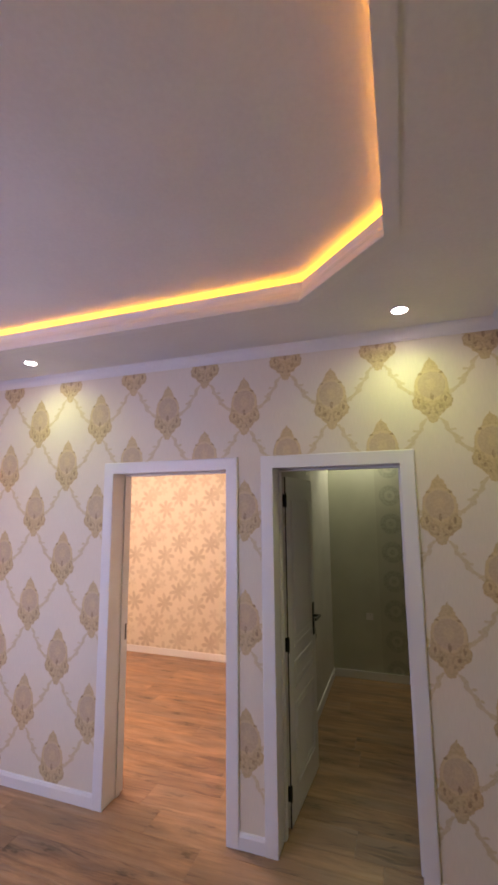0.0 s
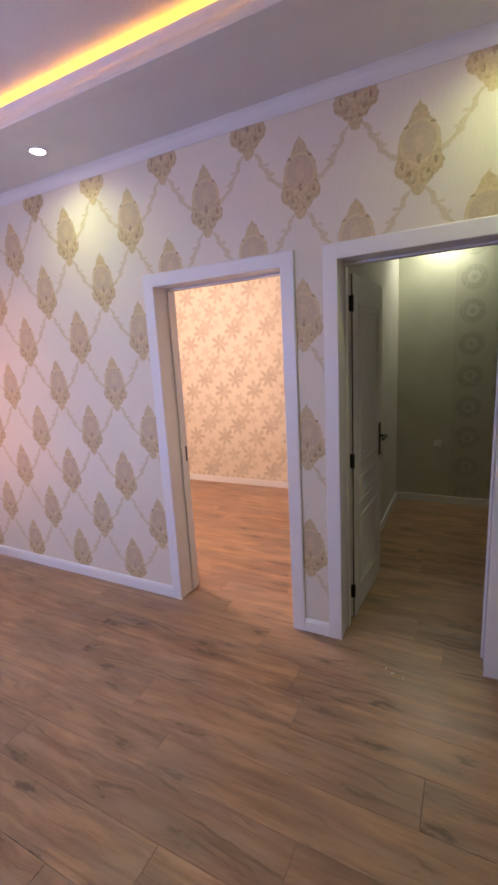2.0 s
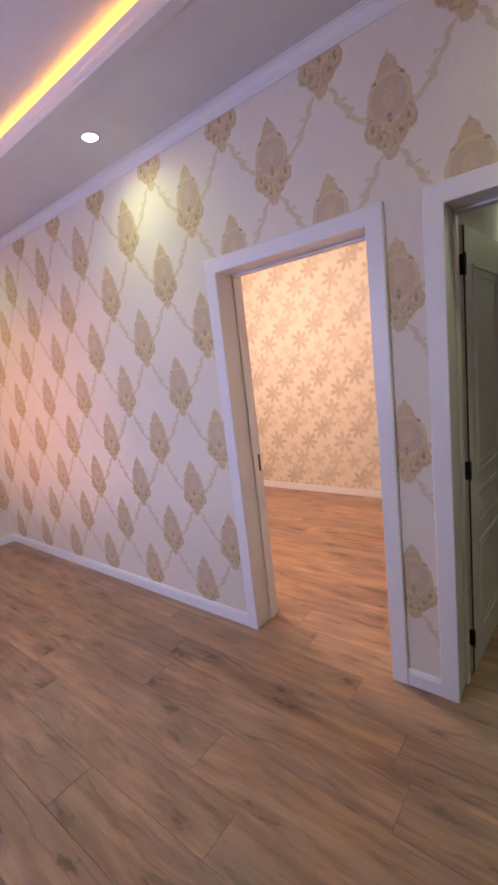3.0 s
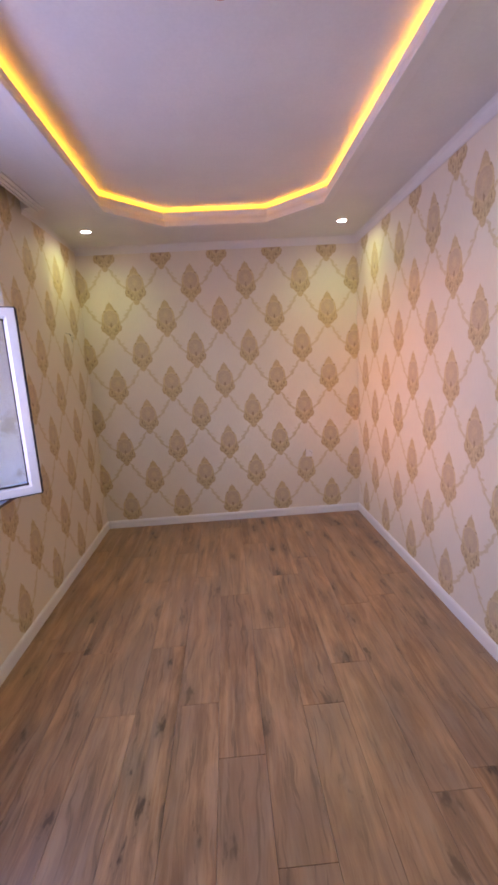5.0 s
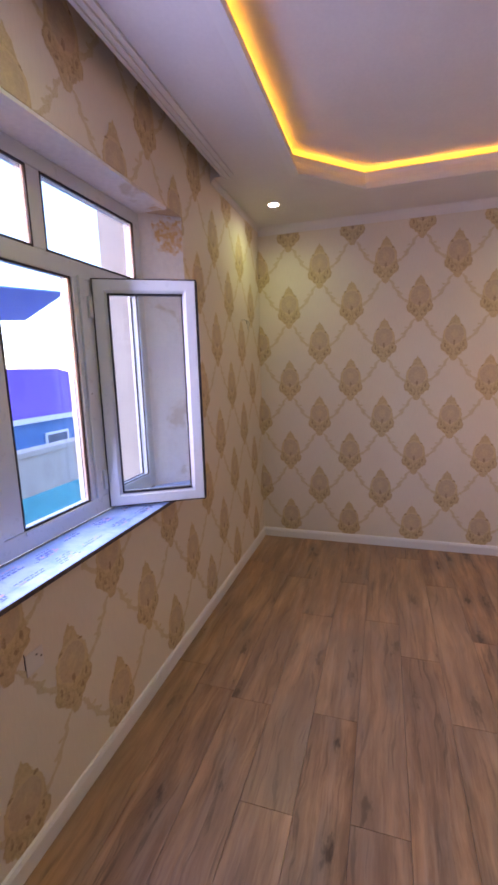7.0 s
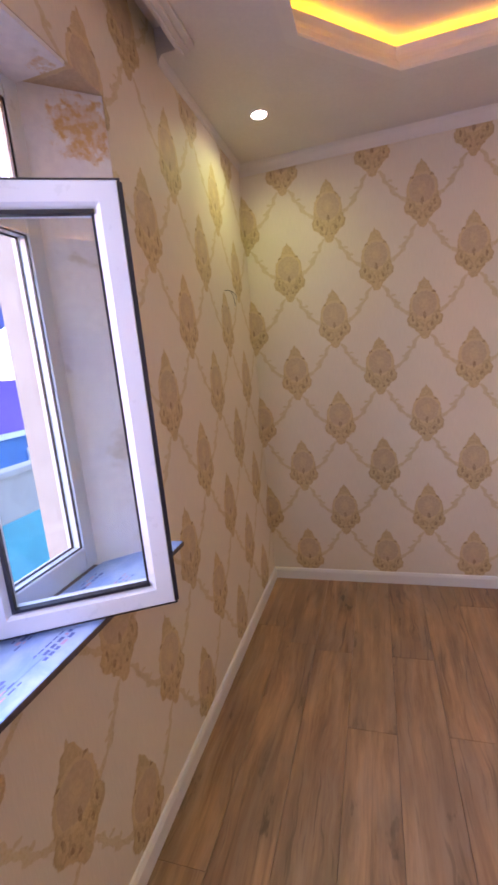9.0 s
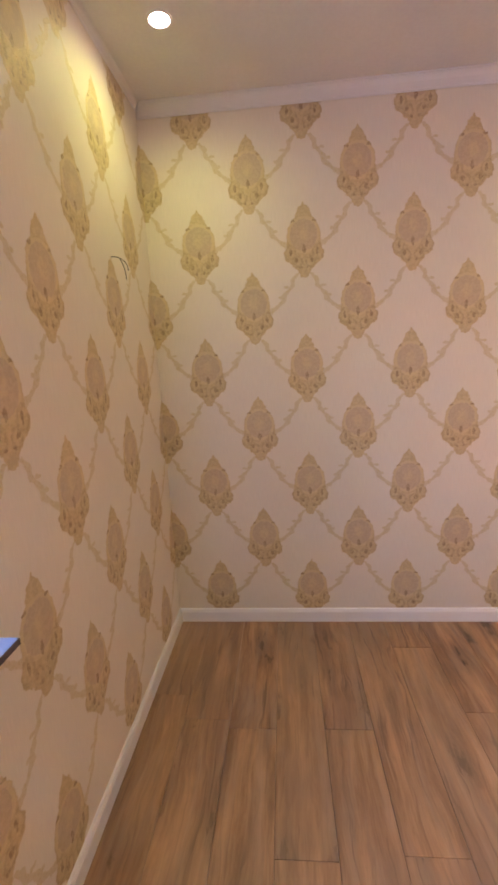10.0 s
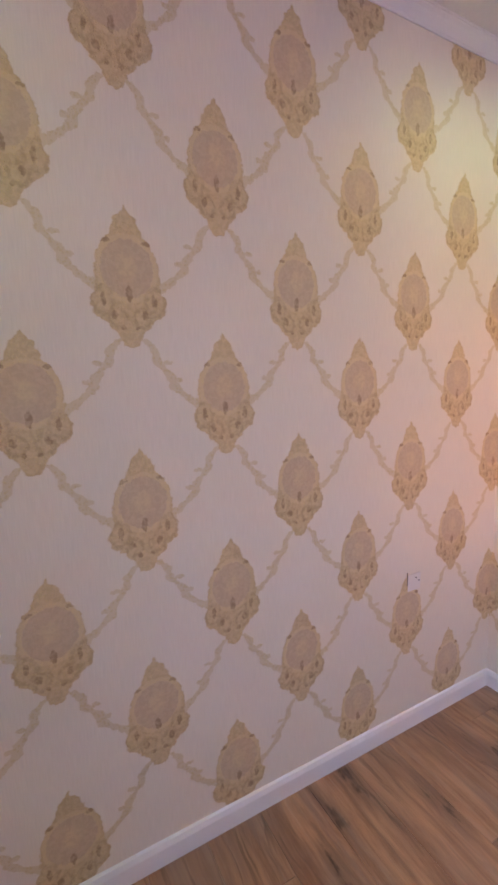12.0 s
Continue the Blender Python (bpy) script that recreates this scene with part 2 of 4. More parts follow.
def laminate(name):
    n = Nodes(name, 0.4)
    p = n.split(n.coords())
    r = n.random()
    px, py = n.m("ADD", p[0], n.m("MULTIPLY", r, 37.0)), n.m("ADD", p[1], n.m("MULTIPLY", r, 91.0))
    warp = n.noise(n.join(n.m("MULTIPLY", px, 1.6), n.m("MULTIPLY", py, 5.0), 0.0), 1.0, 3)
    gy = n.m("ADD", n.m("MULTIPLY", py, 13.0), n.m("MULTIPLY", warp, 1.3))
    grain = n.noise(n.join(n.m("MULTIPLY", px, 1.7), gy, 0.0), 1.0, 7, 0.7)
    fine = n.noise(n.join(n.m("MULTIPLY", px, 5.0), n.m("MULTIPLY", py, 190.0), 0.0), 1.0, 4, 0.6)
    patch = n.noise(n.join(n.m("MULTIPLY", px, 1.3), n.m("MULTIPLY", py, 4.0), 3.0), 1.0, 3)
    edge = n.noise(n.join(n.m("MULTIPLY", px, 14.0), n.m("MULTIPLY", py, 40.0), 1.0), 1.0, 4)
    knotv = n.voronoi(n.join(n.m("MULTIPLY", px, 2.5), n.m("MULTIPLY", py, 8.0), n.m("MULTIPLY", warp, 0.5)), 1.0)
    knot = n.step(n.m("ADD", knotv[0], n.m("MULTIPLY", n.m("SUBTRACT", edge, 0.5), 0.9)), 0.20, 0.02)
    halo = n.step(n.m("ADD", knotv[0], n.m("MULTIPLY", n.m("SUBTRACT", grain, 0.5), 0.5)), 0.48, 0.12)
    crackn = n.noise(n.join(n.m("MULTIPLY", px, 2.6), n.m("ADD", n.m("MULTIPLY", py, 42.0), n.m("MULTIPLY", warp, 7.0)), 9.0), 1.0, 5, 0.6)
    crack = n.m("MULTIPLY", n.step(crackn, 0.53, 0.66), n.step(patch, 0.38, 0.54))
    col = n.mix(n.step(grain, 0.28, 0.70), (0.20, 0.092, 0.045), (0.55, 0.315, 0.172))
    band = n.noise(n.join(n.m("MULTIPLY", px, 0.9), n.m("ADD", n.m("MULTIPLY", py, 30.0), n.m("MULTIPLY", warp, 2.2)), 5.0), 1.0, 4, 0.6)
    col = n.mix(n.step(band, 0.52, 0.66, 0.0, 0.42), col, (0.165, 0.085, 0.055))
    col = n.mix(n.step(band, 0.46, 0.34, 0.0, 0.35), col, (0.56, 0.375, 0.25))
    col = n.mix(n.step(patch, 0.40, 0.66, 0.0, 0.68), col, (0.225, 0.135, 0.095))
    col = n.mix(n.step(fine, 0.45, 0.75, 0.0, 0.22), col, (0.15, 0.08, 0.045))
    col = n.mix(n.m("MULTIPLY", halo, 0.6), col, (0.17, 0.105, 0.072))
    col = n.mix(n.m("MULTIPLY", knot, 0.85), col, (0.050, 0.024, 0.012))
    grey = n.noise(n.join(n.m("MULTIPLY", px, 2.2), n.m("MULTIPLY", py, 13.0), 21.0), 1.0, 4, 0.6, 0.4)
    col = n.mix(n.step(grey, 0.46, 0.68, 0.0, 0.30), col, (0.37, 0.285, 0.235))
    col = n.mix(n.m("MULTIPLY", crack, 0.6), col, (0.075, 0.045, 0.032))
    col = n.mix(n.m("MULTIPLY", r, 0.30), col, (0.50, 0.325, 0.205))
    n.bump(n.m("ADD", n.m("MULTIPLY", fine, 0.5), grain), 0.12, 0.001)
    return n.done(col, n.step(grain, 0.3, 0.7, 0.30, 0.42))


def floral(name, back, leaf):
    """Bedroom wallpaper: soft star-shaped leaf sprigs in a half-drop repeat over a pale ground."""
    n = Nodes(name, 0.7)
    p = n.split(n.coords())
    rag = n.noise(n.coords(), 24.0, 3)
    WIDE, TALL = 0.44, 0.58

    def sprig(cu, cv, size, petals, turn, strength):
        a = n.m("SUBTRACT", n.m("MODULO", n.m("ADD", p[0], 20 * WIDE + WIDE * (0.5 - cu)), WIDE), WIDE / 2)
        b = n.m("SUBTRACT", n.m("MODULO", n.m("ADD", p[2], 20 * TALL + TALL * (0.5 - cv)), TALL), TALL / 2)
        d = n.m("SQRT", n.m("ADD", n.m("MULTIPLY", a, a), n.m("MULTIPLY", b, b)))
        lobe = n.m("ABSOLUTE", n.m("COSINE", n.m("ADD", n.m("MULTIPLY", n.m("ARCTAN2", b, a), petals / 2), turn)))
        reach = n.m("MULTIPLY", n.m("ADD", 0.22, n.m("MULTIPLY", n.m("POWER", lobe, 0.9), n.m("ADD", 0.35, n.m("MULTIPLY", rag, 0.85)))), size)
        return n.m("MULTIPLY", n.step(n.m("SUBTRACT", d, reach), 0.010, -0.012), strength)

    f = 0.0
    for spec in ((0.10, 0.05, 0.125, 7, 0.3, 0.95), (0.52, 0.30, 0.120, 7, 1.1, 1.0), (0.72, 0.42, 0.100, 5, 0.6, 0.85), (0.34, 0.66, 0.095, 5, 2.0, 0.7), (0.86, 0.70, 0.105, 6, 1.4, 0.8), (0.62, 0.90, 0.070, 5, 0.2, 0.6), (0.02, 0.45, 0.060, 5, 0.9, 0.5)):
        f = n.m("MAXIMUM", f, sprig(*spec))
    soft = n.noise(n.coords(), 9.0, 3)
    return n.done(n.mix(n.m("MULTIPLY", f, n.step(soft, 0.25, 0.7, 0.45, 0.9)), back, leaf))


def medallion_paper(name, back, mark, edge):
    """Plain painted wall with a border of dim round medallions past the given x."""
    n = Nodes(name, 0.7)
    p = n.split(n.coords())
    a = n.m("SUBTRACT", n.m("MODULO", n.m("SUBTRACT", p[0], edge), 0.30), 0.15)
    drop = n.m("MULTIPLY", n.m("MODULO", n.m("FLOOR", n.m("DIVIDE", n.m("SUBTRACT", p[0], edge), 0.30)), 2.0), 0.15)
    b = n.m("SUBTRACT", n.m("MODULO", n.m("ADD", n.m("ADD", p[2], 0.05), drop), 0.30), 0.15)
    d = n.m("SQRT", n.m("ADD", n.m("MULTIPLY", a, a), n.m("MULTIPLY", b, b)))
    f = n.m("MULTIPLY", n.m("MAXIMUM", n.m("MULTIPLY", n.step(d, 0.12, 0.10), n.step(d, 0.05, 0.06)), n.step(d, 0.03, 0.02)), n.m("GREATER_THAN", p[0], edge))
    base = n.mix(n.step(n.noise(n.coords(), 3.0, 3), 0.3, 0.7), back, tuple(c * 0.9 for c in back))
    base = n.mix(n.m("MULTIPLY", n.m("GREATER_THAN", p[0], edge), 0.3), base, mark)
    return n.done(n.mix(n.m("MULTIPLY", f, n.step(n.noise(n.coords(), 45.0, 3), 0.3, 0.7, 0.15, 0.5)), base, tuple(c * 0.6 for c in mark)))


def plaster_reveal(name):
    n = Nodes(name, 0.75)
    p = n.coords()
    a = n.noise(p, 5.0, 5, 0.6, 0.4)
    b = n.noise(p, 40.0, 4)
    col = n.mix(n.step(b, 0.3, 0.7), (0.80, 0.79, 0.82), (0.86, 0.85, 0.87))
    col = n.mix(n.step(a, 0.58, 0.68, 0.0, 0.55), col, (0.50, 0.42, 0.30))
    # scraps of the gold paper left near the upper corner
    q = n.split(p)
    d = n.m("SQRT", n.m("ADD", n.m("POWER", n.m("SUBTRACT", q[1], -0.315), 2.0), n.m("POWER", n.m("MULTIPLY", n.m("SUBTRACT", q[2], 2.31), 0.8), 2.0)))
    scrap = n.m("MULTIPLY", n.step(n.m("ADD", d, n.m("MULTIPLY", n.m("SUBTRACT", n.noise(p, 28.0, 4, 0.6), 0.5), 0.16)), 0.075, 0.045), n.m("LESS_THAN", q[0], 1.77))
    col = n.mix(n.m("MULTIPLY", scrap, n.step(b, 0.35, 0.6, 0.4, 0.95)), col, (0.66, 0.42, 0.16))
    n.bump(b, 0.12, 0.002)
    return n.done(col)


def film_sheet(name):
    """Protective plastic film on the sill: milky blue-white, faintly wrinkled."""
    n = Nodes(name, 0.28)
    p = n.coords()
    a = n.noise(p, 14.0, 4, 0.6, 0.8)
    b = n.noise(p, 4.0, 3)
    n.bump(a, 0.35, 0.004)
    return n.done(n.mix(n.step(n.m("ADD", n.m("MULTIPLY", a, 0.5), n.m("MULTIPLY", b, 0.5)), 0.35, 0.65), (0.20, 0.38, 0.74), (0.42, 0.58, 0.84)))


def pane_glass(name):
    n = Nodes(name, 0.01)
    n.b.inputs["Transmission Weight"].default_value = 1.0
    n.b.inputs["IOR"].default_value = 1.45
    return n.done((0.97, 0.985, 0.98))


DAMASK_N = damask("damask_paper_north", 0, 4.486)
DAMASK_S = damask("damask_paper_south", 0, 0.27)
DAMASK_W = damask("damask_paper_west", 1, 0.0)
DAMASK_E = damask("damask_paper_east", 1, 1.95)
CEILING = painted("matt_ceiling_paint", (0.76, 0.735, 0.73), 0.85, 0.03, 0.06, 60)
MOULD = painted("moulding_paint", (0.77, 0.745, 0.74), 0.55, 0.015, 0.02)
TRIM = painted("white_trim_foil", (0.78, 0.77, 0.79), 0.35, 0.008, 0.01)
DOOR_WHITE = painted("white_door_paint", (0.76, 0.76, 0.74), 0.38, 0.008, 0.01)
# white door paint with the unlit entry's shade put into the colour
SHADED_DOOR = painted("shaded_white_door_paint", (0.30, 0.29, 0.30), 0.45, 0.03, 0.05)
PVC = painted("white_pvc", (0.64, 0.69, 0.73), 0.30, 0.006, 0.005)
BLACK = painted("black_rubber", (0.012, 0.012, 0.016), 0.5, 0.1, 0.05)
METAL_BLACK = painted("black_metal", (0.015, 0.013, 0.012), 0.35, 0.1, 0.05, metal=0.4)
STEEL = painted("brushed_steel", (0.55, 0.54, 0.52), 0.3, 0.05, 0.05, metal=1.0)
GLASS = pane_glass("window_glass")
WOOD = laminate("oak_laminate")
REVEAL = plaster_reveal("patchy_plaster")
FILM = film_sheet("protective_film")
STONE = painted("sill_edge_stone", (0.10, 0.085, 0.10), 0.5, 0.4, 0.2, 60)
INK_BLUE = painted("blue_print", (0.10, 0.16, 0.46), 0.4)
INK_RED = painted("red_print", (0.62, 0.36, 0.52), 0.4)
LED = glowing("amber_led", LED_COL, LED_POWER)
LAMP_GLOW = glowing("lamp_diffuser", (1.0, 0.97, 0.86), 2.2)
WIRE = painted("copper_coloured_wire", (0.60, 0.16, 0.05), 0.35, 0.1, 0.05)
WALL_PLAIN = painted("plain_wall_paint", (0.60, 0.57, 0.54), 0.8)
ROOM_FLORAL = floral("leaf_sprig_paper", (0.70, 0.63, 0.52), (0.46, 0.385, 0.30))
ROOM_GREEN = medallion_paper("medallion_paper", (0.54, 0.54, 0.45), (0.36, 0.35, 0.29), 4.83)

# ---- shape helpers ----


def bm_box(bm, x0, x1, y0, y1, z0, z1, bevel=0.0):
    r = bmesh.ops.create_cube(bm, size=1.0, matrix=Matrix.LocRotScale(((x0 + x1) / 2, (y0 + y1) / 2, (z0 + z1) / 2), None, (x1 - x0, y1 - y0, z1 - z0)))
    if bevel:
        edges = list({e for v in r["verts"] for e in v.link_edges})
        bmesh.ops.bevel(bm, geom=edges, offset=bevel, segments=2, affect="EDGES", profile=0.6)
    return r


def mesh_ob(name, bm, material, smooth=False):
    me = bpy.data.meshes.new(name)
    bmesh.ops.recalc_face_normals(bm, faces=bm.faces)
    if smooth:
        for f in bm.faces:
            f.smooth = True
    bm.to_mesh(me)
    bm.free()
    me.materials.append(material)
    return new(name, me)


def part(name, bm, material, parent, label="", smooth=False):
    ob = mesh_ob(name, bm, material, smooth)
    ob.parent = parent
    return tagged(ob, label) if label else ob


def boxes(name, material, *dims, bevel=0.0):
    bm = bmesh.new()
    for d in dims:
        bm_box(bm, *d, bevel=bevel)
    return mesh_ob(name, bm, material)


def box_part(name, material, parent, *dims, bevel=0.0, label=""):
    ob = boxes(name, material, *dims, bevel=bevel)
    ob.parent = parent
    return tagged(ob, label) if label else ob


def setting(ob, label, category):
    return tagged(ob, label, category, kind="structure")


def sweep(name, material, rings, closed=True, caps=False):
    """A mesh from rings of points: each ring is one profile, joined to the next."""
    bm = bmesh.new()
    rows = [[bm.verts.new(p) for p in ring] for ring in rings]
    pairs = list(zip(rows, rows[1:])) + ([(rows[-1], rows[0])] if closed else [])
    k = len(rows[0])
    for a, b in pairs:
        for i in range(k):
            j = (i + 1) % k
            bm.faces.new((a[i], a[j], b[j], b[i]))
    if caps and not closed:
        bm.faces.new(rows[0])
        bm.faces.new(rows[-1])
    return mesh_ob(name, bm, material)


# ---- the room ----
XW, XE, YS, YN = 0.0, 5.62, -0.265, 2.415
H, TOP = 2.77, 2.912
NT = 0.20
D1 = (3.295, 4.108)
D2 = (4.397, 5.102)
D3 = (1.165, 1.935)
DH = 2.03
WX, WZ = (1.52, 3.36), (0.90, 2.41)

north = setting(boxes("wall_north", DAMASK_N,
    (XW - 0.2, D1[0] - 0.02, YN, YN + NT, 0, TOP), (D1[1] + 0.02, D2[0] - 0.02, YN, YN + NT, 0, TOP), (D2[1] + 0.02, XE + 0.2, YN, YN + NT, 0, TOP),
    (D1[0] - 0.02, D1[1] + 0.02, YN, YN + NT, DH + 0.02, TOP), (D2[0] - 0.02, D2[1] + 0.02, YN, YN + NT, DH + 0.02, TOP)),
    "cream wallpapered wall with gold medallions and two doorways", "wall")
south = setting(boxes("wall_south", DAMASK_S,
    (XW - 0.2, WX[0], YS - 0.30, YS, 0, TOP), (WX[1], XE + 0.2, YS - 0.30, YS, 0, TOP), (WX[0], WX[1], YS - 0.30, YS, 0, WZ[0]), (WX[0], WX[1], YS - 0.30, YS, WZ[1], TOP)),
    "cream wallpapered wall with gold medallions and a window", "wall")
west = setting(boxes("wall_west", DAMASK_W, (XW - 0.2, XW, YS, YN, 0, TOP)), "cream wallpapered end wall with gold medallions", "wall")
east = setting(boxes("wall_east", DAMASK_E,
    (XE, XE + 0.22, YS, D3[0] - 0.02, 0, TOP), (XE, XE + 0.22, D3[1] + 0.02, YN, 0, TOP), (XE, XE + 0.22, D3[0] - 0.02, D3[1] + 0.02, DH + 0.02, TOP)),
    "cream wallpapered wall with gold medallions and a doorway", "wall")

# lowered ceiling with an eight-sided opening
OCT = [(0.95, 0.27), (4.69, 0.27), (5.09, 0.66), (5.09, 1.49), (4.69, 1.88), (0.95, 1.88), (0.55, 1.49), (0.55, 0.66)]
NICHE = (1.07, 3.81, YS, -0.165)


def grown(poly, d):
    """The polygon (counter-clockwise) pushed outwards by d."""
    out = []
    k = len(poly)
    for i in range(k):
        p, q, r = (Vector(poly[j % k]) for j in (i - 1, i, i + 1))
        a, b = (q - p).normalized(), (r - q).normalized()
        na, nb = Vector((a.y, -a.x)), Vector((b.y, -b.x))
        m = (na + nb).normalized()
        out.append(q + m * (d / m.dot(na)))
    return out


bm = bmesh.new()
inner = grown(OCT, 0.03)
yb = NICHE[3]
outer = [(XW, yb), (XE, yb), (XE, yb), (XE, YN), (XE, YN), (XW, YN), (XW, YN), (XW, yb)]
lo_i = [bm.verts.new((p[0], p[1], H)) for p in inner]
hi_i = [bm.verts.new((p[0], p[1], 2.815)) for p in inner]
corner = {}
for z in (H, 2.815):
    for p in ((XW, yb), (XE, yb), (XE, YN), (XW, YN)):
        corner[(p, z)] = bm.verts.new((*p, z))
cs = [(XW, yb), (XE, yb), (XE, YN), (XW, YN)]
for z, ring in ((H, lo_i), (2.815, hi_i)):
    for i, (a, b) in enumerate(((0, 1), (2, 3), (4, 5), (6, 7))):
        bm.faces.new((ring[a], ring[b], corner[(cs[(i + 1) % 4], z)], corner[(cs[i], z)]))
    for i, (a, b) in enumerate(((1, 2), (3, 4), (5, 6), (7, 0))):
        bm.faces.new((ring[a], ring[b], corner[(cs[(i + 1) % 4], z)]))
for i in range(8):
    j = (i + 1) % 8
    bm.faces.new((lo_i[i], lo_i[j], hi_i[j], hi_i[i]))
for i in range(4):
    a, b = cs[i], cs[(i + 1) % 4]
    bm.faces.new((corner[(a, H)], corner[(b, H)], corner[(b, 2.815)], corner[(a, 2.815)]))
bm_box(bm, XW, NICHE[0], YS, yb, H, 2.90)
bm_box(bm, NICHE[1], XE, YS, yb, H, 2.90)
bm_box(bm, NICHE[0], NICHE[1], YS, yb, 2.862, 2.90)
bm_box(bm, NICHE[0], NICHE[1], yb + 0.001, yb + 0.022, 2.816, 2.862)
setting(mesh_ob("ceiling", bm, CEILING), "matt off-white lowered ceiling with an eight-sided recess", "ceiling")
setting(boxes("ceiling_upper", CEILING, (XW - 0.2, XE + 0.22, YS - 0.3, YN + NT, TOP, TOP + 0.15)), "matt off-white raised ceiling inside the recess", "ceiling")
back = grown(OCT, 0.16)
back2 = grown(OCT, 0.19)
setting(sweep("recess_wall", CEILING, [[(p.x, p.y, 2.816), (p.x, p.y, TOP - 0.001), (q.x, q.y, TOP - 0.001), (q.x, q.y, 2.816)] for p, q in zip(back, back2)]), "off-white back of the lit ceiling recess", "trim")
LIP = [(0.030, 2.764), (0.0, 2.764), (0.0, 2.776), (0.006, 2.784), (0.012, 2.806), (0.030, 2.828), (0.036, 2.846), (0.033, 2.880), (0.042, 2.884), (0.050, 2.816), (0.052, 2.764)]
lips = [[(grown(OCT, d)[i].x, grown(OCT, d)[i].y, z) for d, z in LIP] for i in range(8)]
setting(sweep("recess_trim", MOULD, lips), "off-white moulded lip round the lit ceiling recess", "trim")
led_a, led_b = grown(OCT, 0.052), grown(OCT, 0.064)
strip = sweep("led_strip", LED, [[(a.x, a.y, 2.874), (a.x, a.y, 2.887), (b.x, b.y, 2.887), (b.x, b.y, 2.874)] for a, b in zip(led_a, led_b)])
tagged(strip, "glowing amber strip light hidden behind the ceiling lip", "strip light")

CORNICE = [(0.0, 2.704), (0.004, 2.704), (0.005, 2.711), (0.007, 2.713), (0.009, 2.726), (0.012, 2.739), (0.017, 2.750), (0.024, 2.758), (0.025, 2.763), (0.029, 2.764), (0.030, 2.7695), (0.0, 2.7695)]
SLIM = [(d * 0.7, 2.7695 - (2.7695 - z) * 0.5) for d, z in CORNICE]
SKIRT = [(0.0, 0.001), (0.014, 0.001), (0.014, 0.062), (0.011, 0.070), (0.008, 0.078), (0.0, 0.082)]


def run(name, material, prof, side, a, b, mitre_a, mitre_b):
    """A straight length of moulding along one wall; side is n, s, w or e."""
    rings = []
    for c, mit, sg in ((a, mitre_a, 1), (b, mitre_b, -1)):
        ring = []
        for d, z in prof:
            k = c + (d * sg if mit else 0)
            ring.append({"n": (k, YN - d, z), "s": (k, YS + d, z), "w": (XW + d, k, z), "e": (XE - d, k, z)}[side])
        rings.append(ring)
    return sweep(name, material, rings, closed=False, caps=True)


for side, a, b, ma, mb in (("n", XW, XE, 1, 1), ("w", YS, YN, 1, 1), ("e", YS, YN, 1, 1), ("s", XW, NICHE[0], 1, 0), ("s", NICHE[1], XE, 0, 1)):
    setting(run("trim", MOULD, SLIM if side == "s" else CORNICE, side, a, b, ma, mb), "off-white moulded cornice under the ceiling", "cornice")
setting(boxes("trim", MOULD, (NICHE[0], NICHE[1], yb - 0.004, yb + 0.058, 2.758, 2.7695), (NICHE[0], NICHE[1], yb - 0.003, yb + 0.034, 2.748, 2.7575), (NICHE[0], NICHE[1], yb - 0.002, yb + 0.014, 2.738, 2.7475), bevel=0.003), "off-white stepped moulding along the curtain slot", "trim")
C = 0.072
for side, a, b, ma, mb in (("n", XW, D1[0] - C, 1, 0), ("n", D1[1] + C, D2[0] - C, 0, 0), ("n", D2[1] + C, XE, 0, 1), ("w", YS, YN, 1, 1), ("s", XW, XE, 1, 1), ("e", YS, D3[0] - C, 1, 0), ("e", D3[1] + C, YN, 0, 1)):
    setting(run("baseboard", TRIM, SKIRT, side, a, b, ma, mb), "white baseboard along the wallpapered wall", "baseboard")

# ---- rooms behind the doorways ----
R1 = (0.4, 4.20, YN + NT, 4.92)
R2 = (4.32, 6.6, YN + NT, 4.93)
RH = 2.72
setting(boxes("wall_bedroom", ROOM_FLORAL, (R1[0], R1[1], R1[3], R1[3] + 0.12, 0, RH), (R1[0] - 0.12, R1[0], R1[2], R1[3] + 0.12, 0, RH)), "pale peach wallpaper with taupe leaf sprigs", "wall")
setting(boxes("wall_hall", ROOM_GREEN, (R2[0], R2[1], R2[3], R2[3] + 0.12, 0, RH), (R2[1], R2[1] + 0.12, R2[2], R2[3] + 0.12, 0, RH)), "dim greenish wall with a strip of round medallions", "wall")
setting(boxes("wall_partition", WALL_PLAIN, (R1[1] + 0.001, R2[0], R1[2], R1[3] + 0.12, 0, RH)), "plain pale wall between the two back rooms", "wall")
setting(boxes("ceiling_bedroom", CEILING, (R1[0] - 0.12, R1[1], R1[2], R1[3] + 0.12, RH, RH + 0.1)), "matt white bedroom ceiling", "ceiling")
setting(boxes("ceiling_hall", CEILING, (R1[1] + 0.001, R2[1] + 0.12, R2[2], R1[3] + 0.12, RH, RH + 0.1)), "matt white ceiling of the dim back room", "ceiling")
setting(boxes("baseboard", TRIM, (R1[0], R1[1], R1[3] - 0.014, R1[3] - 0.001, 0, 0.08), bevel=0.004), "white baseboard under the leaf wallpaper", "baseboard")
setting(boxes("baseboard", TRIM, (R2[0] + 0.015, R2[1], R2[3] - 0.014, R2[3] - 0.001, 0, 0.08), bevel=0.004), "white baseboard in the dim back room", "baseboard")
setting(boxes("baseboard", TRIM, (R2[0] + 0.001, R2[0] + 0.014, R2[2] + 0.03, R2[3] - 0.015, 0, 0.08), bevel=0.004), "white baseboard in the dim back room", "baseboard")
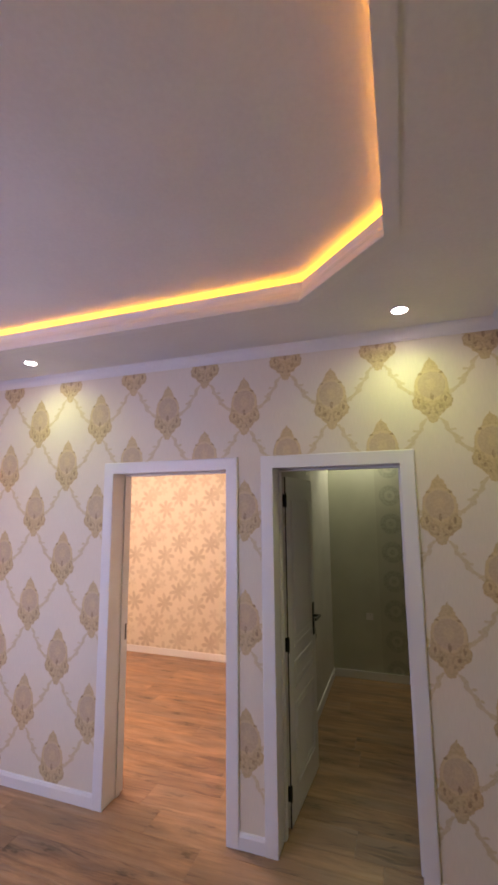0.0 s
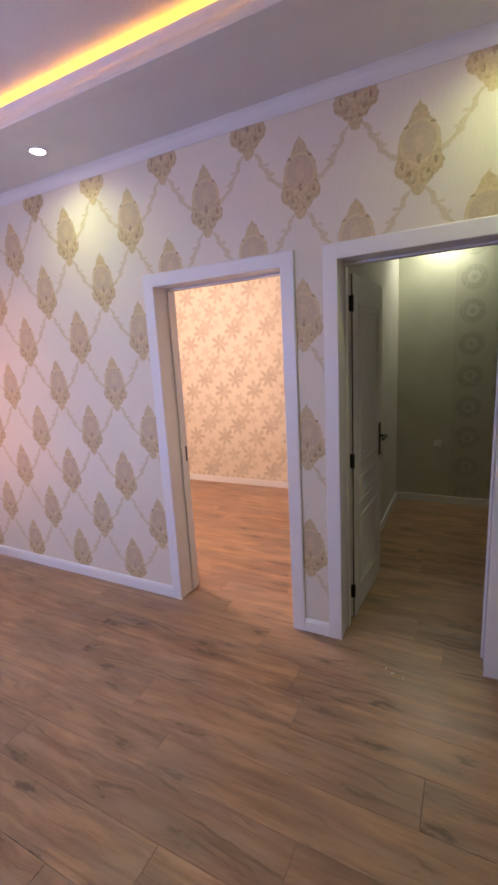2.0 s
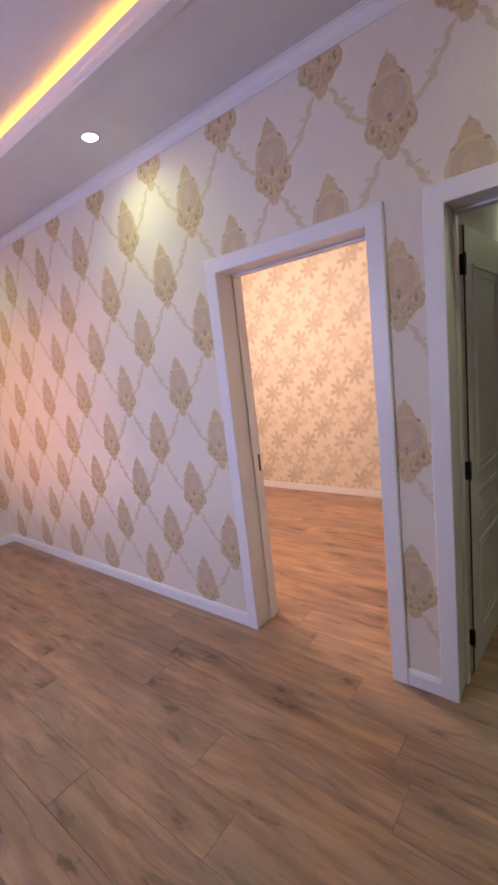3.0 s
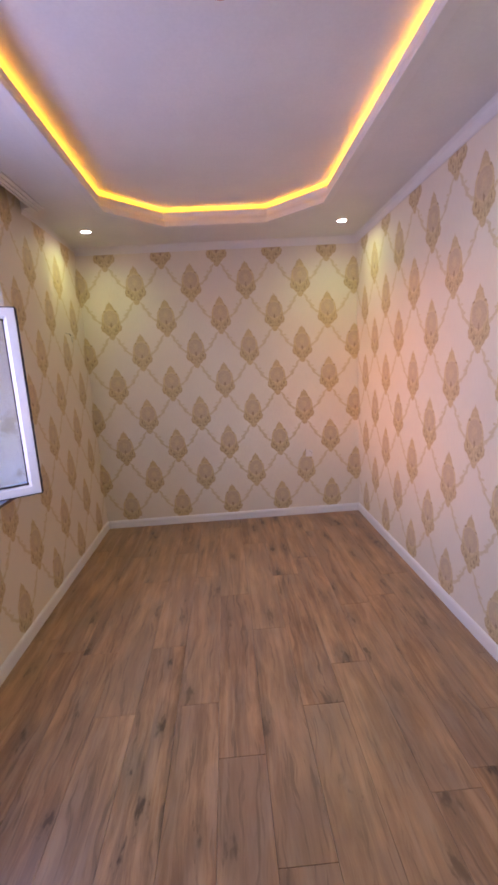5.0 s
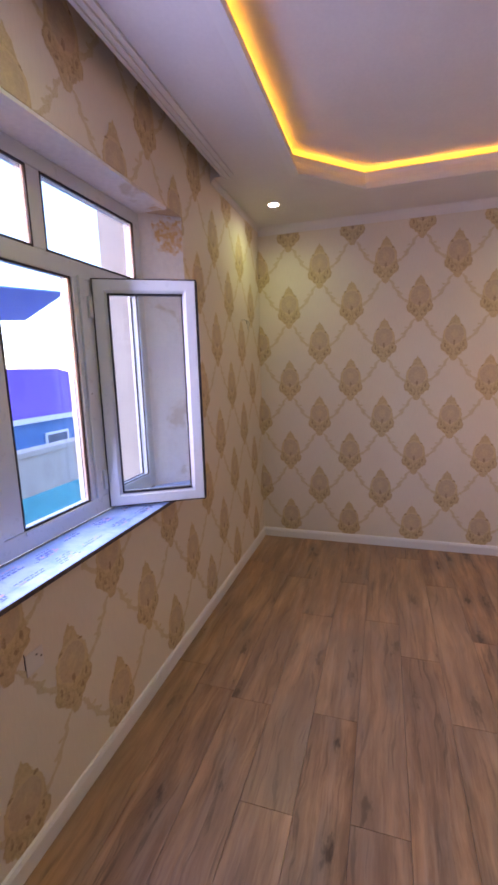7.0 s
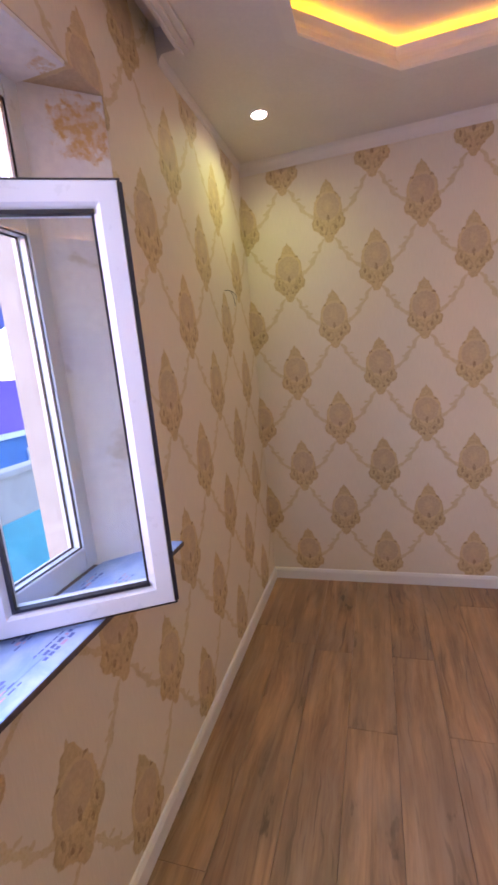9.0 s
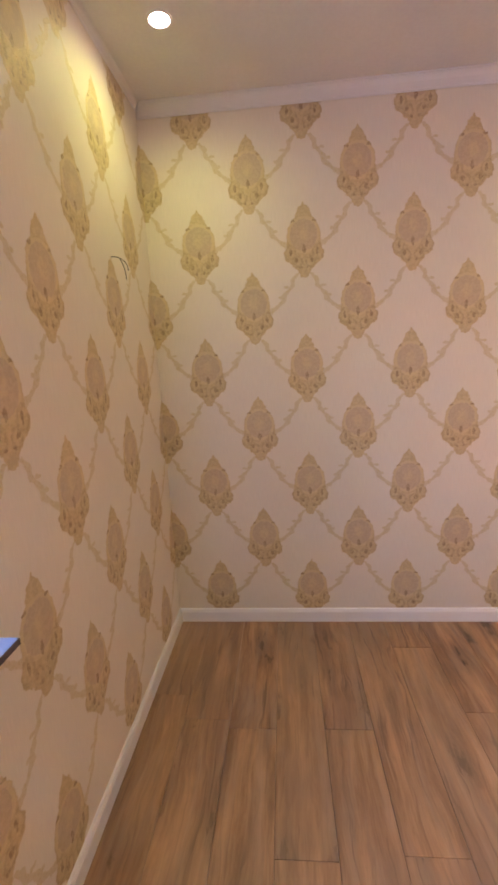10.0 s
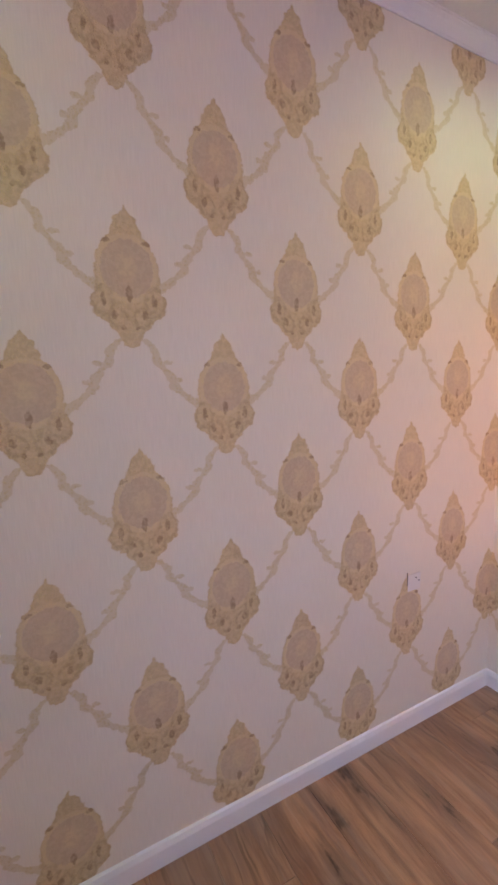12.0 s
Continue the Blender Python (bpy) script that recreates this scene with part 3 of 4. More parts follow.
# the room behind the third doorway
R3 = (XE + 0.22, 8.2, 0.2, 2.5)
setting(boxes("wall_entry", WALL_PLAIN, (R3[1], R3[1] + 0.1, R3[2], R3[3], 0, RH), (R3[0], R3[1], R3[2] - 0.1, R3[2], 0, RH), (R3[0] - 0.019, R3[1] + 0.1, 2.501, 2.614, 0, RH)), "plain wall of the unlit entry", "wall")
setting(boxes("ceiling_entry", CEILING, (R3[0], R3[1] + 0.1, R3[2] - 0.1, 2.614, RH, RH + 0.1)), "ceiling of the unlit entry", "ceiling")

# ---- door frames and doors ----


def casing_ring(place, a, b):
    """Mitred casing up one side, over the head and down the other; place(u, d, z) maps onto the wall."""
    prof = [(-0.002, 0.001), (-0.002, 0.0135), (0.001, 0.016), (C - 0.006, 0.016), (C - 0.002, 0.0135), (C, 0.009), (C, 0.001)]
    rings = [[place(a - g, d, 0.001) for g, d in prof], [place(a - g, d, DH + g) for g, d in prof],
             [place(b + g, d, DH + g) for g, d in prof], [place(b + g, d, 0.001) for g, d in prof]]
    return sweep("casing", TRIM, rings, closed=False, caps=True)


def casing_n(name, x0, x1, label):
    """White casing and deep jambs round a doorway in the north wall."""
    root = setting(new(name), label, "door frame")
    root.location = (x0, YN, 0)

    def add(nm, *d, bevel=0.003):
        ob = box_part(nm, TRIM, root, d, bevel=bevel)
        ob.matrix_parent_inverse = Matrix.Translation((-x0, -YN, 0))
        return ob
    ob = casing_ring(lambda u, d, z: (u, YN - d, z), x0, x1)
    ob.parent = root
    ob.matrix_parent_inverse = Matrix.Translation((-x0, -YN, 0))
    for a, b in ((x0 - 0.019, x0), (x1, x1 + 0.019)):
        add("jamb", a, b, YN, YN + NT, 0.001, DH + 0.018)
    add("head_jamb", x0 + 0.001, x1 - 0.001, YN, YN + NT, DH, DH + 0.018)
    for a, b in ((x0 + 0.001, x0 + 0.012), (x1 - 0.012, x1 - 0.001)):
        add("stop", a, b, YN + 0.115, YN + NT - 0.043, 0.002, DH - 0.013, bevel=0.004)
    add("stop", x0 + 0.001, x1 - 0.001, YN + 0.115, YN + NT - 0.043, DH - 0.012, DH - 0.001, bevel=0.004)
    return root


f1 = casing_n("door_frame_1", *D1, "white door casing with deep jambs, no leaf in view")
f2 = casing_n("door_frame_2", *D2, "white door casing with deep jambs and black hinges")
keep = box_part("strike_plate", METAL_BLACK, f1, (D1[0] + 0.0005, D1[0] + 0.003, YN + 0.165, YN + 0.185, 0.93, 1.03))
keep.matrix_parent_inverse = Matrix.Translation((-D1[0], -YN, 0))


def hinge_mesh():
    bm = bmesh.new()
    bmesh.ops.create_cone(bm, cap_ends=True, segments=12, radius1=0.0055, radius2=0.0055, depth=0.085)
    bm_box(bm, -0.004, 0.018, -0.003, 0.0, -0.04, 0.04, 0.001)
    bm_box(bm, -0.003, 0.0, -0.004, 0.026, -0.045, 0.045, 0.001)
    for z in (-0.045, 0.045):
        bmesh.ops.create_uvsphere(bm, u_segments=8, v_segments=6, radius=0.006, matrix=Matrix.Translation((0, 0, z)))
    return bm


def panelled_leaf(width, height, material):
    """A four-panel moulded door leaf: x along its width from the hinge, front towards -y."""
    bm = bmesh.new()
    th = 0.038
    bm_box(bm, 0, width, 0, th, 0, height, 0.002)
    st = 0.10
    for z0, z1 in ((0.16, 0.62), (0.70, 0.86), (0.94, height - 0.14)):
        for front in (0, 1):
            sg = -1 if not front else 1
            for inset, proud in ((0.0, 0.007), (0.035, 0.004)):
                x0, x1, a, b = st + inset, width - st - inset, z0 + inset, z1 - inset
                if b - a < 0.04:
                    continue
                k = 0.014
                for bx in ((x0, x1, a, a + k), (x0, x1, b - k, b), (x0, x0 + k, a + k, b - k), (x1 - k, x1, a + k, b - k)):
                    y = sorted((0 if not front else th, (0 if not front else th) + sg * proud))
                    bm_box(bm, bx[0], bx[1], y[0], y[1], bx[2], bx[3], 0.003)
    return bm


def lever_handle(parent, x, z, flip):
    sg = -1 if flip else 1
    y0 = 0.0 if flip else 0.038
    bm = bmesh.new()
    bm_box(bm, x - 0.02, x + 0.02, min(y0, y0 + sg * 0.008), max(y0, y0 + sg * 0.008), z - 0.13, z + 0.09, 0.003)
    h = part("handle_plate", bm, METAL_BLACK, parent, "black handle plate")
    bm = bmesh.new()
    bmesh.ops.create_cone(bm, cap_ends=True, segments=12, radius1=0.010, radius2=0.009, depth=0.05, matrix=Matrix.Translation((x, y0 + sg * 0.030, z)) @ pose(0, 0, 0, 90))
    bm_box(bm, x - 0.115, x + 0.008, y0 + sg * 0.05 - 0.007, y0 + sg * 0.05 + 0.007, z - 0.010, z + 0.010, 0.005)
    part("handle", bm, METAL_BLACK, h)
    return h


leaf = setting(new("door_2"), "white four-panel door standing wide open into the dim room", "door")
bm = panelled_leaf(0.63, 1.985, DOOR_WHITE)
slab = part("door_leaf", bm, DOOR_WHITE, leaf)
lever_handle(leaf, 0.575, 1.02, True)
lever_handle(leaf, 0.575, 1.02, False)
bm = bmesh.new()
bmesh.ops.create_cone(bm, cap_ends=True, segments=10, radius1=0.008, radius2=0.008, depth=0.012, matrix=Matrix.Translation((0.575, -0.012, 0.93)) @ pose(0, 0, 0, 90))
bm_box(bm, 0.566, 0.584, -0.022, -0.019, 0.86, 0.925, 0.001)
part("key", bm, STEEL, leaf, "small steel key hanging in the lock")
# thin black strip drawn as the dark gap line between jamb and leaf
box_part("seal", BLACK, leaf, (-0.006, -0.001, 0.0, 0.006, 0.004, 1.98))
for z in (0.175, 0.98, 1.835):
    bm = hinge_mesh()
    h = part("hinge", bm, METAL_BLACK, leaf, "black hinge")
    h.location = (0.0, 0.0, z)
    h.scale = (0.8, 0.8, 0.9)
leaf.matrix_world = pose(D2[0] + 0.02, YN + NT + 0.012, 0.008, 0, 0, 86.5)

# third doorway: casing on the east wall, leaf swung away
f3 = setting(new("door_frame_3"), "white door casing with deep jambs on the wallpapered wall", "door frame")
f3.location = (XE, D3[0], 0)
for nm, d in (
    ("jamb", (XE, XE + 0.22, D3[0] - 0.019, D3[0], 0.001, DH + 0.018)), ("jamb", (XE, XE + 0.085, D3[1], D3[1] + 0.019, 0.001, DH + 0.018)),
    ("jamb", (XE + 0.086, XE + 0.198, D3[1] - 0.005, D3[1] + 0.019, 0.001, DH + 0.018)), ("head_jamb", (XE, XE + 0.22, D3[0] + 0.001, D3[1] - 0.005, DH, DH + 0.018)),
    ("stop", (XE + 0.112, XE + 0.130, D3[1] - 0.016, D3[1] - 0.006, 0.002, DH - 0.002)),
):
    ob = box_part(nm, TRIM, f3, d, bevel=0.003)
    ob.matrix_parent_inverse = Matrix.Translation((-XE, -D3[0], 0))
ob = casing_ring(lambda u, d, z: (XE - d, u, z), *D3)
ob.parent = f3
ob.matrix_parent_inverse = Matrix.Translation((-XE, -D3[0], 0))
door3 = setting(new("door_3"), "white door with shade coloured into its grey leaf, open into the entry, on black hinges", "door")
# leaf coloured grey as if in shade; the edge strip stays white
part("door_leaf", panelled_leaf(0.74, 1.985, DOOR_WHITE), SHADED_DOOR, door3)
box_part("edge_strip", TRIM, door3, (-0.004, -0.001, 0.002, 0.036, 0.002, 1.98))
for z in (0.175, 0.98, 1.835):
    h = part("hinge", hinge_mesh(), METAL_BLACK, door3, "black hinge")
    h.location = (-0.012, 0.046, z)
    h.rotation_euler = (0, 0, radians(183))
    h.scale = (1.35, 1.0, 1.1)
door3.matrix_world = pose(XE + 0.200, D3[1] - 0.055, 0.008, 0, 0, -3)

# ---- window ----
FY0, FY1 = -0.495, -0.43
win = setting(new("window_1"), "white plastic window, one casement open inwards, black seals", "window")
win.location = (1.69, -0.46, 0.95)
WIN_INV = Matrix.Translation((-1.69, 0.46, -0.95))
WL, WR, WB, WT = 1.69, 3.19, 0.955, 2.395


def wpart(nm, mat, *dims, bevel=0.006, parent=None, label=""):
    ob = box_part(nm, mat, parent or win, *dims, bevel=bevel, label=label)
    if parent is None:
        ob.matrix_parent_inverse = WIN_INV
    return ob


TR = (1.985, 2.055)
wpart("window_frame", PVC, (WL, WL + 0.055, FY0, FY1, WB, WT), (WR - 0.055, WR, FY0, FY1, WB, WT), (WL + 0.055, WR - 0.055, FY0, FY1, WT - 0.06, WT), (WL + 0.055, WR - 0.055, FY0, FY1, WB, WB + 0.075), bevel=0.005)
wpart("transom", PVC, (WL + 0.0555, WR - 0.0555, FY0, FY1 - 0.001, *TR))
wpart("mullion", PVC, (2.375, 2.44, FY0, FY1 - 0.002, TR[1], WT - 0.06))
wpart("cover_strip", PVC, (2.186, 2.222, FY1 - 0.002, FY1 + 0.012, WB + 0.078, TR[0] + 0.012), bevel=0.004)
wpart("glazing_bead", PVC, (2.236, 2.2545, FY1 - 0.002, FY1 + 0.006, WB + 0.078, TR[0] - 0.002), bevel=0.003)
wpart("glazing_bead", PVC, (2.257, 2.633, FY1 - 0.002, FY1 + 0.006, WB + 0.057, WB + 0.0745), bevel=0.003)
wpart("screw_cap", BLACK, (2.202, 2.207, FY1 + 0.0115, FY1 + 0.0135, 1.50, 1.505), bevel=0.001)
for z in (1.06, 1.83):
    wpart("hinge", PVC, (2.148, 2.166, FY1 - 0.002, FY1 + 0.016, z, z + 0.09), bevel=0.004)
for x, w in ((2.085, 0.17), (2.635, 0.10)):
    wpart("mullion", PVC, (x, x + w, FY0, FY1 - 0.002, WB + 0.075, TR[0]))


def glazed(x0, x1, z0, z1, seal=0.008):
    """A fixed pane with black seals round it."""
    y = -0.462
    g = wpart("pane", GLASS, (x0 + 0.002, x1 - 0.002, y - 0.004, y + 0.004, z0 + 0.002, z1 - 0.002), bevel=0)
    g.visible_shadow = False
    for d in ((x0, x1, FY1 - 0.012, FY1 - 0.003, z1 - seal, z1), (x0, x1, FY1 - 0.012, FY1 - 0.003, z0, z0 + seal), (x0, x0 + seal, FY1 - 0.012, FY1 - 0.003, z0 + seal, z1 - seal), (x1 - seal, x1, FY1 - 0.012, FY1 - 0.003, z0 + seal, z1 - seal)):
        wpart("seal", BLACK, d, bevel=0)


glazed(WL + 0.055, 2.375, TR[1], WT - 0.06)
glazed(2.44, WR - 0.055, TR[1], WT - 0.06)
glazed(2.255, 2.635, WB + 0.075, TR[0])
# rubber seals round the rebate of the open light
for y in (FY0 + 0.018, FY1 - 0.014):
    wpart("seal", BLACK, (WL + 0.0552, WL + 0.0592, y, y + 0.006, WB + 0.076, TR[0] - 0.001), bevel=0)
    wpart("seal", BLACK, (WL + 0.0595, 2.0845, y, y + 0.006, WB + 0.0752, WB + 0.079), bevel=0)
    wpart("seal", BLACK, (WL + 0.0595, 2.0845, y, y + 0.006, TR[0] - 0.004, TR[0] - 0.0002), bevel=0)
# closed casement on the far side
wpart("casement", PVC, (2.735, 2.79, FY0, FY1 + 0.012, WB + 0.07, TR[0] + 0.005), (3.085, 3.14, FY0, FY1 + 0.012, WB + 0.07, TR[0] + 0.005), (2.79, 3.085, FY0, FY1 + 0.012, WB + 0.07, WB + 0.125), (2.79, 3.085, FY0, FY1 + 0.012, TR[0] - 0.05, TR[0] + 0.005), bevel=0.004)
glazed(2.79, 3.085, WB + 0.125, TR[0] - 0.05)

# the open casement: its own frame, turned about the hinge post
sash = new("casement")
sash.parent = win
sash.matrix_parent_inverse = WIN_INV
sash["label"] = "open white casement with black rubber edge"
SW, SH = 0.447, 1.03
RAIL = [(0.0, 0.003), (0.003, 0.0), (0.044, 0.0), (0.048, 0.003), (0.058, 0.010), (0.062, 0.014), (0.062, 0.050), (0.058, 0.055), (0.003, 0.055), (0.0, 0.052)]
frame_ob = sweep("sash_frame", PVC, [[(u + g * su, d, w + g * sw) for g, d in RAIL] for u, w, su, sw in ((0, 0, 1, 1), (SW, 0, -1, 1), (SW, SH, -1, -1), (0, SH, 1, -1))])
frame_ob.parent = sash
for d in ((-0.006, SW + 0.006, 0.006, 0.014, -0.006, 0.004), (-0.006, SW + 0.006, 0.006, 0.014, SH - 0.004, SH + 0.006), (-0.006, 0.004, 0.006, 0.014, 0.004, SH - 0.004), (SW - 0.004, SW + 0.010, 0.002, 0.044, 0.004, SH - 0.004),
          (0.058, SW - 0.058, 0.002, 0.022, 0.0585, 0.066), (0.058, SW - 0.058, 0.002, 0.022, SH - 0.067, SH - 0.0585), (0.058, 0.066, 0.002, 0.022, 0.066, SH - 0.067), (SW - 0.066, SW - 0.058, 0.012, 0.022, 0.066, SH - 0.067)):
    box_part("seal", BLACK, sash, d)
g = box_part("pane", GLASS, sash, (0.058, SW - 0.058, 0.024, 0.032, 0.058, SH - 0.058))
g.visible_shadow = False
for z in (0.10, SH - 0.16):
    bm = bmesh.new()
    bmesh.ops.create_cone(bm, cap_ends=True, segments=10, radius1=0.008, radius2=0.008, depth=0.07, matrix=Matrix.Translation((-0.012, 0.045, z + 0.03)))
    part("hinge", bm, PVC, sash)
sash.matrix_basis = pose(2.135, -0.42, 0.965, 0, 0, 120.5)

# plastered reveal, splayed at the sides
def wedge(name, pts, z0, z1):
    bm = bmesh.new()
    lo = [bm.verts.new((x, y, z0)) for x, y in pts]
    hi = [bm.verts.new((x, y, z1)) for x, y in pts]
    bm.faces.new(lo)
    bm.faces.new(hi)
    for i in range(len(pts)):
        j = (i + 1) % len(pts)
        bm.faces.new((lo[i], lo[j], hi[j], hi[i]))
    return setting(mesh_ob(name, bm, REVEAL), "rough white plaster window reveal with brown stains", "window reveal")


YO = YS - 0.30
wedge("window_reveal", [(WX[0] + 0.001, YS - 0.002), (WX[0] + 0.001, FY0), (WL - 0.001, FY0), (WL - 0.001, FY1 - 0.01)], WZ[0] + 0.001, WZ[1] - 0.002)
wedge("window_reveal", [(WX[1] - 0.001, YS - 0.002), (WR + 0.001, FY1 - 0.01), (WR + 0.001, FY0), (WX[1] - 0.001, FY0)], WZ[0] + 0.001, WZ[1] - 0.002)
setting(boxes("window_reveal", REVEAL, (WL, WR, YO, YS - 0.002, WT + 0.001, WZ[1] - 0.001)), "rough white plaster head of the window opening", "window reveal")
sill = setting(boxes("window_sill", STONE, (WX[0] - 0.03, WX[1] + 0.03, YS + 0.001, YS + 0.06, 0.930, 0.945), (WL, WR, FY1 - 0.02, YS + 0.002, 0.905, 0.9445), (WX[0] + 0.02, WX[1] - 0.02, YS - 0.10, YS + 0.0015, 0.906, 0.944)), "window sill under printed protective film", "window sill")
film = setting(boxes("sill_film", FILM, (WX[0] - 0.028, WX[1] + 0.028, YS + 0.001, YS + 0.058, 0.9455, 0.947), (WL + 0.001, WR - 0.001, FY1 + 0.001, YS - 0.0005, 0.9455, 0.9468), (WX[0] + 0.004, WL, YS - 0.16, YS - 0.0005, 0.9455, 0.9468), (WR, WX[1] - 0.004, YS - 0.16, YS - 0.0005, 0.9455, 0.9468)), "blue-white protective film with print on the sill", "film")
random.seed(4)
x = WL + 0.05
while x < WR - 0.14:
    # blocks of small unreadable print, three or four lines each
    for row in range(2):
        y0 = FY1 + 0.03 + 0.10 * row + random.uniform(0, 0.02)
        for line in range(random.choice((2, 3, 4))):
            xx = x + random.uniform(0, 0.02)
            tall = random.choice((0.004, 0.005, 0.010))
            while xx < x + random.uniform(0.07, 0.12):
                w = random.uniform(0.008, 0.022)
                box_part("print", INK_RED if random.random() < 0.25 else INK_BLUE, film, (xx, xx + w, y0 + 0.015 * line, y0 + 0.015 * line + tall, 0.9474, 0.9477))
                xx += w + random.uniform(0.004, 0.008)
    x += random.uniform(0.14, 0.19)

# ---- lamps ----


def downlight():
    root = tagged(new("downlight"), "small round recessed ceiling light, switched on", "downlight", "recessed ceiling lights")
    bm = bmesh.new()
    prof = [(0.036, 0.002), (0.037, -0.004), (0.042, -0.006), (0.046, -0.003), (0.047, 0.0)]
    rows = [[bm.verts.new((r * math.cos(a), r * math.sin(a), z)) for r, z in prof] for a in [2 * math.pi * i / 32 for i in range(32)]]
    for i in range(32):
        a, b = rows[i], rows[(i + 1) % 32]
        for j in range(len(prof) - 1):
            bm.faces.new((a[j], a[j + 1], b[j + 1], b[j]))
    part("trim_ring", bm, MOULD, root, "white trim ring", True)
    bm = bmesh.new()
    bmesh.ops.create_cone(bm, cap_ends=True, segments=32, radius1=0.0365, radius2=0.0365, depth=0.003, matrix=Matrix.Translation((0, 0, -0.0025)))
    part("diffuser", bm, LAMP_GLOW, root, "glowing white diffuser")
    return root


first = downlight()
first.location = (0.50, 0.0, H - 0.0005)
spots = [(0.50, 0.0), (2.90, 0.165), (5.14, 0.10), (0.50, 2.14), (2.81, 2.13), (5.14, 2.15)]
for i, (x, y) in enumerate(spots):
    if i:
        copy_thing(first, pose(x, y, H - 0.0005))
    lamp = new("spot", bpy.data.lights.new("spot", "SPOT"))
    lamp.data.energy, lamp.data.color, lamp.data.spot_size, lamp.data.spot_blend, lamp.data.shadow_soft_size = SPOT_W, SPOT_COL, radians(165), 1.0, 0.04
    lamp.location = (x, y, H - 0.02)


def room_lamp(x, y, z, watts, col, size):
    root = tagged(new("ceiling_lamp"), "flat round ceiling lamp, switched on", "ceiling lamp")
    root.location = (x, y, z)
    bm = bmesh.new()
    bmesh.ops.create_cone(bm, cap_ends=True, segments=32, radius1=0.14, radius2=0.17, depth=0.05, matrix=Matrix.Translation((0, 0, -0.026)))
    part("shade", bm, LAMP_GLOW, root, "glowing white shade")
    lamp = new("room_light", bpy.data.lights.new("room_light", "POINT"))
    lamp.data.energy, lamp.data.color, lamp.data.shadow_soft_size = watts, col, size
    lamp.location = (x, y, z - 0.12)


room_lamp(2.1, 3.1, RH, 4.3, (1.0, 0.80, 0.50), 0.16)
back = copy_thing(first, pose(4.75, 4.74, RH - 0.0005))
lamp = new("spot", bpy.data.lights.new("spot", "SPOT"))
lamp.data.energy, lamp.data.color, lamp.data.spot_size, lamp.data.spot_blend, lamp.data.shadow_soft_size = 1.3, (0.80, 1.0, 0.55), radians(165), 0.8, 0.03
lamp.location = (4.75, 4.74, RH - 0.02)

# coil of wire left for a chandelier
coil = tagged(new("wire_coil"), "coil of copper-red wire hanging from the ceiling for a lamp", "wire")
coil.location = (2.66, 1.13, TOP)
for i in range(6):
    bm = bmesh.new()
    R, r, k = 0.034 + 0.004 * (i % 3), 0.0035, 40
    tilt = pose(0.004 * (i - 2), 0.003 * (i % 3), -0.014 - 0.007 * i, 5 * (i - 3), 6 * ((i * 3) % 5 - 2), 25 * i)
    rows = []
    for a in range(k):
        A = 2 * math.pi * a / k
        rows.append([bm.verts.new(tilt @ Vector(((R + r * math.cos(B)) * math.cos(A), (R + r * math.cos(B)) * math.sin(A) * 1.08, r * math.sin(B)))) for B in [2 * math.pi * q / 8 for q in range(8)]])
    for a in range(k):
        p, q = rows[a], rows[(a + 1) % k]
        for b in range(8):
            bm.faces.new((p[b], p[(b + 1) % 8], q[(b + 1) % 8], q[b]))
    part("loop", bm, WIRE, coil, smooth=True)
bm = bmesh.new()
bmesh.ops.create_cone(bm, cap_ends=True, segments=10, radius1=0.006, radius2=0.006, depth=0.03, matrix=Matrix.Translation((0, 0, -0.015)))
part("hook", bm, STEEL, coil)

# ---- outside ----
GROUND = painted("courtyard_concrete", (0.34, 0.33, 0.32), 0.9, 0.12, 0.2, 8)
RENDER = painted("cream_render", (0.36, 0.345, 0.305), 0.85, 0.06, 0.2, 12)
TURQ = painted("turquoise_paint", (0.012, 0.33, 0.38), 0.6, 0.08, 0.1, 10)
BLUE = painted("blue_render", (0.05, 0.20, 0.42), 0.75, 0.08, 0.1, 10)
PURPLE = painted("violet_metal_roof", (0.20, 0.10, 0.50), 0.85, 0.06, 0.1, 6)
SLATE = painted("blue_metal_roof", (0.14, 0.30, 0.52), 0.85, 0.06, 0.1, 6)
PANE_DARK = painted("far_window_glass", (0.10, 0.13, 0.17), 0.1, 0.1, 0.02)
setting(boxes("ground", GROUND, (-400, 400, -400, 400, -3.2, -3.0)), "grey concrete yard and street", "ground")
setting(boxes("wall_outer", RENDER, (WX[0] - 0.55, WX[0] - 0.02, YO - 0.25, YO - 0.001, -3.0, 3.4)), "cream rendered pier beside the window", "wall")
setting(boxes("wall_outer", RENDER, (WX[0] + 0.002, WL - 0.002, YO, FY0 - 0.002, WZ[0], WZ[1]), (WR + 0.002, WX[1] - 0.002, YO, FY0 - 0.002, WZ[0], WZ[1])), "cream rendered outer jambs of the window", "wall")
setting(boxes("wall_lower", RENDER, (XW - 0.2, R3[1] + 0.1, YS - 0.30, 5.12, -3.0, -0.151)), "cream rendered lower storey under the rooms", "wall")
yard = tagged(new("yard_wall"), "cream yard wall with a turquoise lower half and pale coping", "wall")
yard.location = (0, -5.0, -3.0)
box_part("wall", RENDER, yard, (-14, 14, -0.1, 0.1, 2.54, 3.22))
box_part("lower_band", TURQ, yard, (-14, 14, -0.11, 0.11, 0.0, 2.54))
box_part("coping", RENDER, yard, (-14, 14, -0.16, 0.16, 3.22, 3.32), bevel=0.02)


